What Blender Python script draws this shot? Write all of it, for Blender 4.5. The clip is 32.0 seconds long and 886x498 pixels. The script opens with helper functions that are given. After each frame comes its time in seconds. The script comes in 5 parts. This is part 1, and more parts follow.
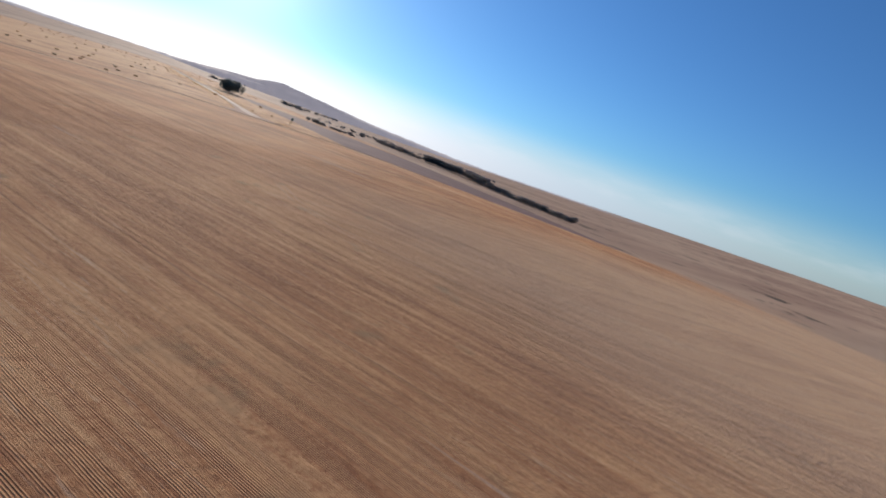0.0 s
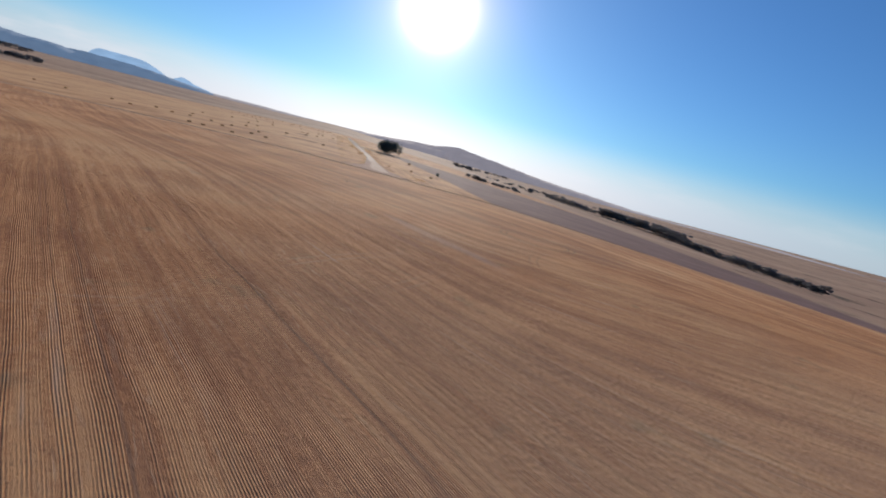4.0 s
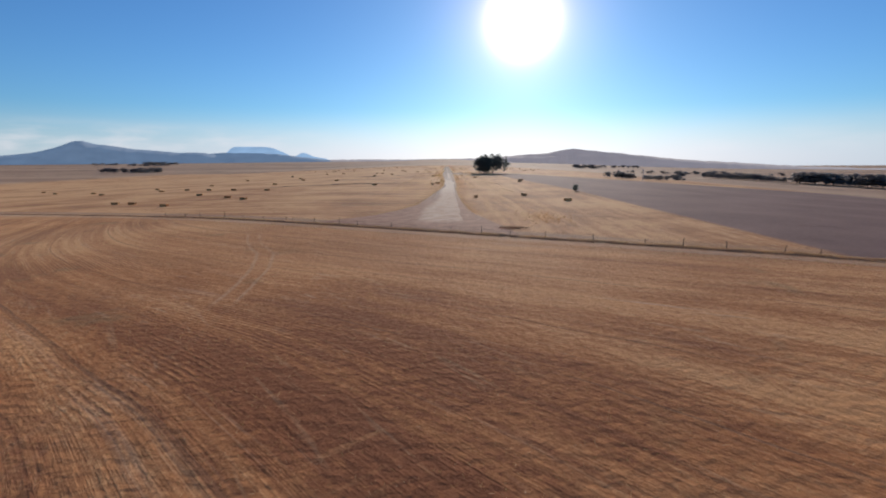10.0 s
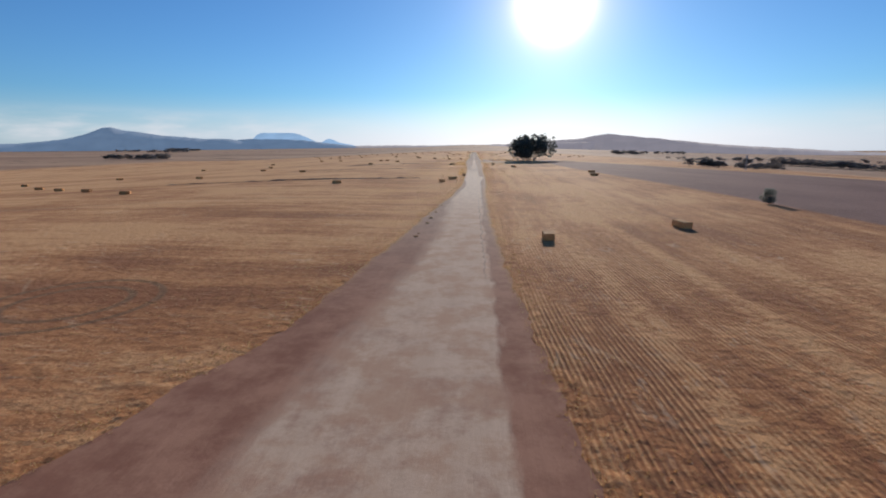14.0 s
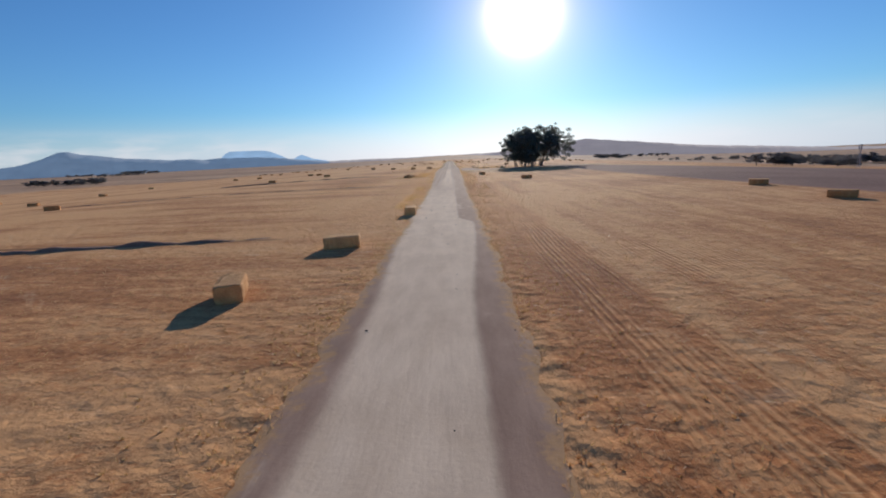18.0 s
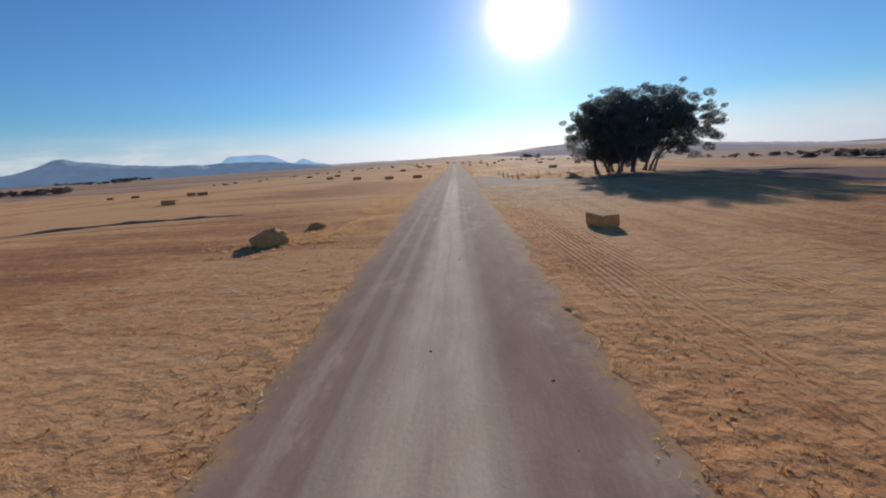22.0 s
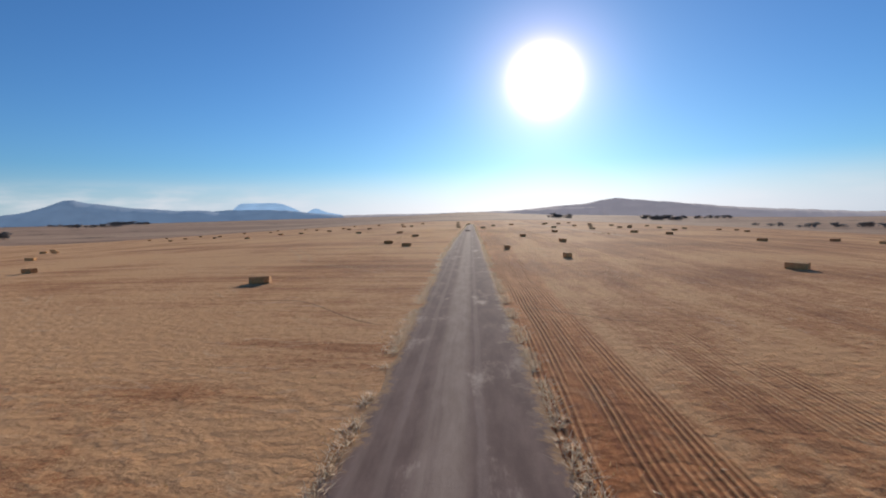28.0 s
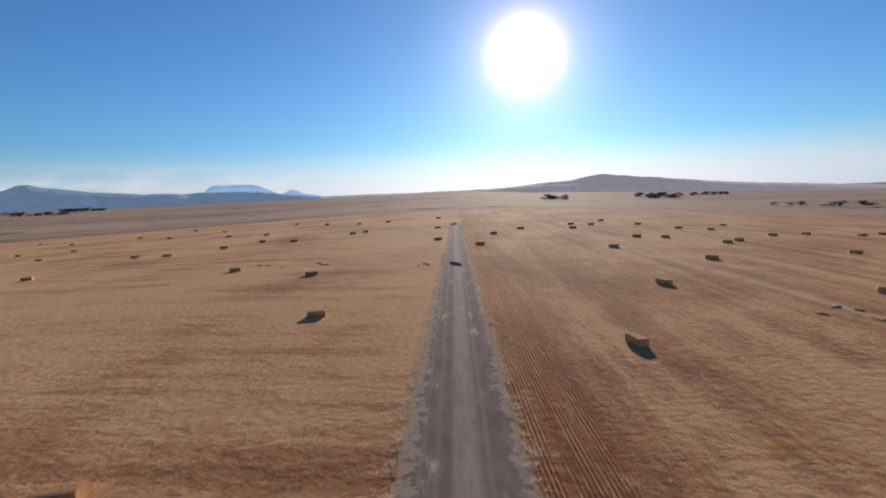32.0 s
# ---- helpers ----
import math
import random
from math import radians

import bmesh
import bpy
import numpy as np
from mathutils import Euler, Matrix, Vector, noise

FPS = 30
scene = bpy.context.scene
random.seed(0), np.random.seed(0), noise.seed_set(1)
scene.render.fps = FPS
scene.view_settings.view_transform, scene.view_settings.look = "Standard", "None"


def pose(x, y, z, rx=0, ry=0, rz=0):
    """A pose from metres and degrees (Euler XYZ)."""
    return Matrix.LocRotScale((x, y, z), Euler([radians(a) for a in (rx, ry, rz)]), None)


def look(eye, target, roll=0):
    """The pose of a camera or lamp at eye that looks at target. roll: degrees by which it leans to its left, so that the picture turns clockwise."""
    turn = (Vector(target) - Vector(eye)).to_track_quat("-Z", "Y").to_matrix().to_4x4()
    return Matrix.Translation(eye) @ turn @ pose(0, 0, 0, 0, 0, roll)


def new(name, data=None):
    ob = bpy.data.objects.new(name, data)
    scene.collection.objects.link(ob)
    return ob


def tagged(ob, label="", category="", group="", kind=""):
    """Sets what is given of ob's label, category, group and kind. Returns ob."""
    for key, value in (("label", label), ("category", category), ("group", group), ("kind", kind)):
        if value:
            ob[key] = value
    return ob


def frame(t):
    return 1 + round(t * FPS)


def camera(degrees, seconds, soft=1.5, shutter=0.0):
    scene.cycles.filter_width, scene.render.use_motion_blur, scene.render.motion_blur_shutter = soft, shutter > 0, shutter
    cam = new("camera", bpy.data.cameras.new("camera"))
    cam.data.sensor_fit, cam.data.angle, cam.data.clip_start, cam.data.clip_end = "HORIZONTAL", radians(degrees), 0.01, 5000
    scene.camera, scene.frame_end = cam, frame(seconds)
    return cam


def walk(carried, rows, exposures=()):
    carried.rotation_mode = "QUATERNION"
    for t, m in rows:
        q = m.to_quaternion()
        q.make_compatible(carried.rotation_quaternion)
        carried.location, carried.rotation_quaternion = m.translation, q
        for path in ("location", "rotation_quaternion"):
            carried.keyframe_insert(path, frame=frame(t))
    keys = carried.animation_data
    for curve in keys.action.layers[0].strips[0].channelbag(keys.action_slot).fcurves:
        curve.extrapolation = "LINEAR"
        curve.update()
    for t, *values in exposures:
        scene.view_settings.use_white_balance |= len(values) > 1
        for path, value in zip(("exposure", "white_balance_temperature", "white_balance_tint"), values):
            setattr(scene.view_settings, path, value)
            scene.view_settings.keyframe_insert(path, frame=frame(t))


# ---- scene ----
cam = camera(86.0, 32.0, 1.9)
PATH = [
    (0, (-85.638, 21.114, 21.227), (-84.438, 22.664, 20.828), 18.7),
    (0.5, (-76.801, 32.119, 20.908), (-75.683, 33.733, 20.527), 19.8),
    (1, (-68.609, 42.942, 20.583), (-67.592, 44.622, 20.207), 20.0),
    (1.5, (-61.317, 53.573, 20.276), (-60.39, 55.308, 19.915), 19.2),
    (2, (-54.785, 63.97, 20.057), (-53.948, 65.754, 19.711), 18.6),
    (2.5, (-48.854, 74.26, 19.738), (-48.093, 76.079, 19.405), 17.3),
    (3, (-43.482, 85.07, 19.45), (-42.785, 86.912, 19.101), 15.8),
    (3.5, (-38.619, 97.31, 19.008), (-38.005, 99.177, 18.636), 14.8),
    (5.5, (-17.606, 158.068, 15.575), (-17.27, 160.001, 15.183), 13.6),
    (6, (-14.408, 172.06, 15.019), (-14.142, 174.006, 14.639), 10.9),
    (6.5, (-12.003, 185.492, 14.546), (-11.798, 187.445, 14.162), 8.2),
    (7, (-10.094, 198.411, 14.12), (-9.942, 200.364, 13.715), 6.0),
    (7.5, (-8.478, 210.939, 13.734), (-8.37, 212.889, 13.304), 3.3),
    (8, (-7.177, 223.33, 13.507), (-7.112, 225.283, 13.08), 1.5),
    (8.5, (-6.065, 235.721, 13.234), (-6.042, 237.678, 12.825), 0.0),
    (9, (-5.378, 248.255, 12.745), (-5.366, 250.214, 12.344), 0.4),
    (9.5, (-4.104, 262.111, 12.677), (-4.089, 264.074, 12.293), -0.1),
    (10, (-3.041, 276.187, 12.572), (-3.051, 278.152, 12.2), -0.2),
    (10.5, (-2.316, 289.81, 12.324), (-2.357, 291.775, 11.955), 0.7),
    (11, (-1.729, 302.996, 12.086), (-1.771, 304.961, 11.716), 1.0),
    (11.5, (-1.332, 316.096, 11.851), (-1.343, 318.062, 11.487), 1.3),
    (12, (-0.861, 329.317, 11.626), (-0.869, 331.281, 11.25), 2.2),
    (12.5, (-0.612, 342.868, 11.441), (-0.649, 344.828, 11.046), 2.7),
    (13, (-0.502, 356.305, 11.14), (-0.574, 358.263, 10.739), 1.7),
    (13.5, (-0.538, 370.145, 10.706), (-0.646, 372.1, 10.298), 0.8),
    (14, (-0.846, 384.164, 9.862), (-0.971, 386.114, 9.436), -0.3),
    (14.5, (-1.077, 398.393, 9.046), (-1.221, 400.344, 8.627), -1.1),
    (15, (-1.373, 412.633, 8.173), (-1.535, 414.587, 7.776), -2.7),
    (15.5, (-1.592, 426.411, 7.369), (-1.73, 428.366, 6.97), -4.7),
    (17.5, (0.432, 482.683, 5.873), (0.386, 484.642, 5.47), -2.7),
    (18, (0.41, 496.045, 5.652), (0.362, 498.008, 5.27), -2.6),
    (18.5, (0.193, 509.464, 5.375), (0.149, 511.427, 4.997), -1.2),
    (19, (0.09, 523.202, 5.021), (0.057, 525.171, 4.672), 0.3),
    (19.5, (-0.145, 536.561, 4.522), (-0.177, 538.533, 4.189), 0.3),
    (20, (-0.127, 549.888, 4.308), (-0.162, 551.859, 3.966), -0.6),
    (20.5, (-0.108, 563.223, 4.397), (-0.152, 565.19, 4.041), -1.6),
    (21, (0.152, 576.592, 4.59), (0.087, 578.556, 4.222), -2.0),
    (21.5, (0.32, 590.355, 4.678), (0.243, 592.318, 4.304), -2.6),
    (22, (0.211, 604.346, 4.804), (0.138, 606.309, 4.43), -3.5),
    (22.5, (0.069, 618.766, 5.111), (-0.005, 620.731, 4.743), -3.8),
    (23, (0.186, 633.754, 4.958), (0.125, 635.719, 4.588), -3.1),
    (23.5, (0.285, 648.678, 4.698), (0.215, 650.639, 4.313), -3.1),
    (24, (0.338, 663.125, 4.464), (0.255, 665.089, 4.094), -1.8),
    (24.5, (0.601, 677.038, 4.314), (0.526, 679.008, 3.976), -1.1),
    (26.5, (0.495, 734.667, 4.093), (0.4, 736.649, 3.84), -1.7),
    (27, (0.576, 748.09, 4.995), (0.475, 750.078, 4.797), -1.2),
    (27.5, (0.705, 761.06, 6.208), (0.608, 763.052, 6.056), -1.4),
    (28, (0.554, 773.896, 7.738), (0.433, 775.887, 7.589), -1.3),
    (28.5, (0.367, 786.379, 9.429), (0.219, 788.368, 9.273), -2.3),
    (29, (0.168, 798.971, 11.35), (0.004, 800.95, 11.111), -3.6),
    (29.5, (-0.181, 811.761, 12.725), (-0.378, 813.723, 12.395), -3.2),
    (30, (-0.123, 824.703, 13.656), (-0.336, 826.657, 13.283), -4.1),
    (30.5, (-0.049, 838.416, 14.07), (-0.242, 840.371, 13.696), -4.3),
    (31, (0.229, 851.875, 14.128), (0.11, 853.841, 13.781), -3.7),
    (31.5, (0.057, 864.958, 14.377), (-0.02, 866.932, 14.065), -2.1),
    (32, (-0.742, 877.792, 15.362), (-0.795, 879.776, 15.12), -2.2),
]
walk(cam, [(t, look(eye, target, roll)) for t, eye, target, roll in PATH], exposures=[(0.0, 0.5), (1.5, 0.42), (3.0, 0.33), (9.0, 0.31), (17.0, 0.3), (20.0, 0.22), (23.0, 0.26), (27.0, 0.3), (32.0, 0.3)])

# ---------------------------------------------------------------- sky and sun
SUN_AZ, SUN_EL = radians(8.7), radians(14.8)
SUN_DIR = Vector((math.sin(SUN_AZ) * math.cos(SUN_EL), math.cos(SUN_AZ) * math.cos(SUN_EL), math.sin(SUN_EL)))


class Nodes:
    """A short way to write a node tree."""

    def __init__(self, tree):
        self.tree = tree

    def add(self, kind, operation=""):
        node = self.tree.nodes.new(kind)
        if operation:
            node.operation = operation
        return node

    def put(self, socket, value):
        if isinstance(value, bpy.types.NodeSocket):
            self.tree.links.new(value, socket)
        elif isinstance(value, tuple) and len(value) == 3 and socket.type == "RGBA":
            socket.default_value = (*value, 1.0)
        else:
            socket.default_value = value

    def math(self, op, a, b=0.0, c=0.0, clamp=False):
        node = self.add("ShaderNodeMath", op)
        node.use_clamp = clamp
        for socket, value in zip(node.inputs, (a, b, c)):
            self.put(socket, value)
        return node.outputs[0]

    def smooth(self, value, low, high, to_low=0.0, to_high=1.0):
        node = self.add("ShaderNodeMapRange")
        node.interpolation_type = "SMOOTHSTEP"
        for n, v in enumerate((value, low, high, to_low, to_high)):
            self.put(node.inputs[n], v)
        return node.outputs[0]

    def mix(self, fac, a, b, blend="MIX"):
        node = self.add("ShaderNodeMix")
        node.data_type, node.blend_type = "RGBA", blend
        self.put(node.inputs[0], fac)
        self.put(node.inputs[6], a)
        self.put(node.inputs[7], b)
        return node.outputs[2]

    def noise(self, vector, scale, detail=3.0, rough=0.55, twist=0.0):
        node = self.add("ShaderNodeTexNoise")
        self.put(node.inputs["Distortion"], twist)
        self.put(node.inputs["Vector"], vector)
        self.put(node.inputs["Scale"], scale)
        self.put(node.inputs["Detail"], detail)
        self.put(node.inputs["Roughness"], rough)
        return node.outputs[0]

    def vec(self, x, y, z=0.0):
        node = self.add("ShaderNodeCombineXYZ")
        for socket, value in zip(node.inputs, (x, y, z)):
            self.put(socket, value)
        return node.outputs[0]

    def place(self):
        node = self.add("ShaderNodeSeparateXYZ")
        self.tree.links.new(self.add("ShaderNodeNewGeometry").outputs["Position"], node.inputs[0])
        return node.outputs

    def bump(self, height, strength, distance):
        node = self.add("ShaderNodeBump")
        self.put(node.inputs["Strength"], strength)
        self.put(node.inputs["Distance"], distance)
        self.put(node.inputs["Height"], height)
        return node.outputs[0]


def make_world():
    world = bpy.data.worlds.new("sky")
    scene.world = world
    world.use_nodes = True
    tree = world.node_tree
    n = Nodes(tree)
    back = tree.nodes["Background"]
    sky = n.add("ShaderNodeTexSky")
    sky.sky_type, sky.sun_disc, sky.sun_elevation, sky.sun_rotation = "NISHITA", False, SUN_EL, SUN_AZ
    sky.altitude, sky.air_density, sky.dust_density, sky.ozone_density = 100.0, 1.0, SKY_DUST, SKY_OZONE
    # the air glows round the sun
    way = n.add("ShaderNodeTexCoord").outputs["Generated"]
    dot = n.add("ShaderNodeVectorMath", "DOT_PRODUCT")
    tree.links.new(way, dot.inputs[0])
    dot.inputs[1].default_value = SUN_DIR
    near = n.math("MAXIMUM", dot.outputs["Value"], 0.0)
    glow = n.math("ADD", n.math("MULTIPLY", n.math("POWER", near, 1000.0), GLOW[0]), n.math("MULTIPLY", n.math("POWER", near, 170.0), GLOW[1]))
    glow = n.math("ADD", glow, n.math("MULTIPLY", n.math("POWER", near, 14.0), GLOW[2]))
    # a low band of thin cloud along the horizon
    split = n.add("ShaderNodeSeparateXYZ")
    tree.links.new(way, split.inputs[0])
    up = split.outputs[2]
    band = n.math("MULTIPLY", n.smooth(up, 0.004, 0.02), n.smooth(up, 0.075, 0.03))
    puffs = n.smooth(n.noise(n.vec(n.math("MULTIPLY", split.outputs[0], 5.0), n.math("MULTIPLY", split.outputs[1], 5.0), n.math("MULTIPLY", up, 24.0)), 1.6, 5.0), 0.36, 0.70)
    side = n.math("ADD", n.smooth(split.outputs[0], -0.1, -0.6), n.smooth(split.outputs[0], 0.2, 0.6, 0.0, 0.25), clamp=True)
    cloud = n.math("MULTIPLY", n.math("MULTIPLY", band, puffs), n.math("MULTIPLY", side, 0.65))
    colour = n.mix(1.0, sky.outputs[0], SKY_TINT, "MULTIPLY")
    colour = n.mix(n.math("MULTIPLY", n.smooth(up, 0.10, 0.0, 0.0, 0.75), n.smooth(near, 0.25, 0.8, 0.35, 1.0)), colour, (5.6, 7.0, 8.8))  # pale air low down
    colour = n.mix(cloud, colour, (9.0, 9.2, 9.8))
    low_air = n.math("MULTIPLY", n.smooth(up, 0.105, 0.0), n.math("MULTIPLY_ADD", n.math("POWER", near, 7.0), 9.0, 0.8))
    glow = n.math("ADD", glow, n.math("MULTIPLY", low_air, HAZE))
    glow = n.vec(n.math("MULTIPLY", glow, 1.38), n.math("MULTIPLY", glow, 0.93), n.math("MULTIPLY", glow, 0.98))
    tree.links.new(n.mix(1.0, colour, glow, "ADD"), back.inputs["Color"])
    back.inputs["Strength"].default_value = SKY


SKY, SKY_DUST, SKY_OZONE, SKY_TINT, GLOW = 0.064, 0.2, 2.8, (0.56, 0.95, 1.40), (45.0, 5.0, 0.3)
HAZE = 0.5
make_world()
sun = new("sun", bpy.data.lights.new("sun", "SUN"))
sun.data.energy, sun.data.angle, sun.data.color = 5.0, radians(0.53), (1.0, 0.90, 0.80)
sun.matrix_world = look(SUN_DIR * 500, (0, 0, 0))


# ---------------------------------------------------------------- materials
def material(name):
    mat = bpy.data.materials.new(name)
    mat.use_nodes = True
    n = Nodes(mat.node_tree)
    shader = mat.node_tree.nodes["Principled BSDF"]
    shader.inputs["Specular IOR Level"].default_value = 0.15
    shader.inputs["Diffuse Roughness"].default_value = 0.22
    return mat, n, shader


def plain(name, dark, light, scale, rough=0.9, bump=0.3, size=0.05, vary=0.25, clear=0.0):
    """A matt natural surface with grain at two sizes and a shade of its own for each object."""
    mat, n, shader = material(name)
    where = n.vec(*n.place())
    big, fine = n.noise(where, scale), n.noise(where, scale * 9, 4.0, 0.65)
    shade = n.math("ADD", n.math("MULTIPLY", big, 0.55), n.math("MULTIPLY", fine, 0.5))
    own = n.add("ShaderNodeObjectInfo").outputs["Random"]
    shade = n.math("ADD", shade, n.math("MULTIPLY", n.math("SUBTRACT", own, 0.5), vary))
    n.put(shader.inputs["Base Color"], n.mix(n.smooth(shade, 0.25, 0.8), dark, light))
    shader.inputs["Roughness"].default_value = rough
    n.put(shader.inputs["Normal"], n.bump(fine, bump, size))
    if clear:
        shader.inputs["Transmission Weight"].default_value = 0.0
        shader.inputs["Subsurface Weight"].default_value = 0.0
    return mat


STRAW, STRAW_DARK, SOIL = (0.585, 0.318, 0.147), (0.41, 0.181, 0.077), (0.255, 0.102, 0.050)


PALE_LINE, DARK_LINE = (0.52, 0.38, 0.26), (0.16, 0.08, 0.05)


def field_material():
    """Stubble and bare soil: three fields with rows of their own, a ploughed field, and far land."""
    mat, n, shader = material("stubble_field")
    x, y, _ = n.place()
    where = n.vec(x, y)
    wander = n.math("MULTIPLY", n.math("SUBTRACT", n.noise(where, 0.035, 3.0), 0.5), 22.0)
    ragged = n.math("MULTIPLY", n.math("SUBTRACT", n.noise(where, 0.6, 4.0, 0.7), 0.5), 2.2)
    past = n.math("ADD", n.math("MULTIPLY_ADD", x, 0.445, -357.5), y)  # metres past the fence
    beyond = n.smooth(past, -1.0, 1.0)
    right = n.smooth(x, -1.2, -0.8)
    # which way the rows run: along u
    # in the first field they sweep round from north-west until they follow the fence
    centre = n.math("ADD", n.smooth(y, 225.0, 320.0, -3.0, -60.0), n.math("MULTIPLY", wander, 0.15))
    swing = n.math("DIVIDE", n.math("SUBTRACT", x, centre), 14.0)
    swing = n.math("SQRT", n.math("MULTIPLY_ADD", swing, swing, 1.0))
    across_first = n.math("MULTIPLY", n.math("ADD", n.math("MULTIPLY_ADD", x, 1.2025, y), n.math("MULTIPLY", swing, -10.6)), 0.8)
    across_second = n.math("ADD", n.math("MULTIPLY", right, x), n.math("MULTIPLY", n.math("SUBTRACT", 1.0, right), n.math("MULTIPLY_ADD", x, 0.09, y)))
    across = n.math("ADD", n.math("MULTIPLY", beyond, across_second), n.math("MULTIPLY", n.math("SUBTRACT", 1.0, beyond), across_first))
    bent = n.math("ADD", across, n.math("MULTIPLY", n.noise(where, 0.022, 2.0), 3.0))
    along = n.math("SUBTRACT", n.math("ADD", x, y), across)
    # drilled rows, swaths and long streaks
    rows = n.math("SINE", n.math("MULTIPLY", n.math("ADD", bent, n.math("MULTIPLY", n.noise(where, 0.8, 2.0), 0.05)), 2 * math.pi / 0.28))
    swath = n.math("SINE", n.math("MULTIPLY", bent, 2 * math.pi / 7.3))
    streak = n.noise(n.vec(n.math("MULTIPLY", bent, 0.55), n.math("MULTIPLY", along, 0.03)), 1.0, 5.0, 0.65)
    thin = n.noise(n.vec(n.math("MULTIPLY", bent, 2.6), n.math("MULTIPLY", along, 0.14)), 1.0, 4.0, 0.7)
    patch = n.noise(where, 0.028, 4.0, 0.6)
    clump = n.noise(where, 1.15, 5.0, 0.78)
    straws = n.noise(n.vec(n.math("MULTIPLY", bent, 7.0), n.math("MULTIPLY", along, 4.5)), 1.0, 4.0, 0.75)
    pits = n.smooth(n.noise(where, 2.2, 3.0, 0.6), 0.58, 0.70)
    # how plainly the drill rows show differs from place to place
    plainly = n.math("MULTIPLY", n.smooth(n.noise(where, 0.06, 2.0), 0.50, 0.66), n.math("MAXIMUM", right, n.math("SUBTRACT", 1.0, beyond)))
    red_strip = n.math("MULTIPLY", n.math("MULTIPLY", n.smooth(x, 2.6, 3.4), n.smooth(n.math("ADD", x, n.math("MULTIPLY", wander, 0.15)), 8.6, 7.6)), n.math("MULTIPLY", n.smooth(y, 462.0, 500.0), n.smooth(n.math("ABSOLUTE", n.math("SUBTRACT", y, 710.0)), 52.0, 72.0)))
    heap_row = n.math("MULTIPLY", n.smooth(n.math("ABSOLUTE", n.math("SUBTRACT", n.math("ADD", x, n.math("MULTIPLY", ragged, 0.6)), 9.0)), 1.5, 0.2), n.math("MULTIPLY", n.smooth(y, 480.0, 520.0), n.smooth(y, 670.0, 640.0)))
    plainly = n.math("MAXIMUM", plainly, n.math("MULTIPLY", n.math("MULTIPLY", red_strip, n.math("MAXIMUM", n.smooth(x, 4.6, 5.6), n.smooth(y, 740.0, 780.0))), n.smooth(y, 760.0, 800.0, 0.8, 1.8)))
    plainly = n.math("MAXIMUM", plainly, n.math("MULTIPLY", n.math("SUBTRACT", 1.0, beyond), n.math("ADD", n.smooth(n.noise(where, 0.035, 4.0), 0.46, 0.64, 0.0, 0.6), n.smooth(y, 250.0, 180.0, 0.0, 0.7))))
    plainly = n.math("MULTIPLY", plainly, n.smooth(n.noise(n.vec(n.math("MULTIPLY", bent, 0.9), n.math("MULTIPLY", along, 0.05)), 1.0, 3.0, 0.7), 0.38, 0.62))
    bands = n.noise(n.vec(n.math("MULTIPLY", bent, 0.16), n.math("MULTIPLY", along, 0.016)), 1.0, 4.0, 0.6)
    tone = n.math("ADD", n.math("MULTIPLY_ADD", bands, 0.95, -0.475), n.math("ADD", n.math("MULTIPLY_ADD", streak, 0.6, -0.13), n.math("MULTIPLY_ADD", patch, n.smooth(beyond, 0.0, 1.0, 1.0, 1.5), n.smooth(beyond, 0.0, 1.0, -0.15, -0.44))))
    tone = n.math("ADD", tone, n.math("MULTIPLY", n.math("SUBTRACT", thin, 0.5), 0.38))
    tone = n.math("ADD", tone, n.math("MULTIPLY", n.math("SUBTRACT", clump, 0.5), 0.65))
    mottle = n.noise(n.vec(n.math("MULTIPLY", bent, 0.5), n.math("MULTIPLY", along, 0.28)), 1.0, 5.0, 0.7)
    tone = n.math("ADD", tone, n.math("MULTIPLY", n.math("SUBTRACT", mottle, 0.5), 0.6))
    tone = n.math("ADD", tone, n.math("MULTIPLY", n.math("SUBTRACT", straws, 0.5), 0.55))
    tone = n.math("ADD", tone, n.math("MULTIPLY", swath, 0.035))
    tone = n.math("ADD", tone, n.math("MULTIPLY", n.math("MULTIPLY", rows, plainly), n.math("MULTIPLY", clump, n.math("ADD", n.smooth(beyond, 0.0, 1.0, 0.34, 0.55), n.smooth(y, 250.0, 180.0, 0.0, 0.5)))))
    tone = n.math("SUBTRACT", tone, n.math("MULTIPLY", red_strip, 0.05))
    tone = n.math("ADD", tone, n.math("MULTIPLY", heap_row, n.math("MULTIPLY", clump, 0.4)))
    # clear drill rows with pale windrows beside the start of the track
    drilled = n.math("MULTIPLY", n.math("MULTIPLY", n.smooth(past, 9.0, 16.0), n.smooth(n.math("ADD", y, wander), 470.0, 430.0)), n.math("MULTIPLY", n.smooth(x, 1.5, 3.5), n.smooth(x, 26.0, 22.0)))
    windrow = n.smooth(n.math("SINE", n.math("MULTIPLY", n.math("ADD", x, n.math("MULTIPLY", wander, 0.06)), 2 * math.pi / 7.2)), 0.55, 0.95)
    tone = n.math("ADD", tone, n.math("MULTIPLY", drilled, n.math("MULTIPLY_ADD", n.math("MULTIPLY", windrow, n.smooth(clump, 0.35, 0.6)), 0.24, n.math("MULTIPLY", rows, n.smooth(mottle, 0.4, 0.6, 0.0, 0.14)))))
    tone = n.math("SUBTRACT", tone, n.math("MULTIPLY", pits, 0.16))
    # a headland of plain straight furrows before the fence
    headland = n.math("MULTIPLY", n.smooth(n.math("ADD", n.math("MULTIPLY_ADD", x, 0.93, y), n.math("MULTIPLY", ragged, 0.8)), 337.5, 335.5), n.math("MULTIPLY", n.smooth(x, -2.0, -9.0), n.math("MULTIPLY", n.smooth(x, -60.0, -40.0), n.smooth(y, 326.0, 334.0))))
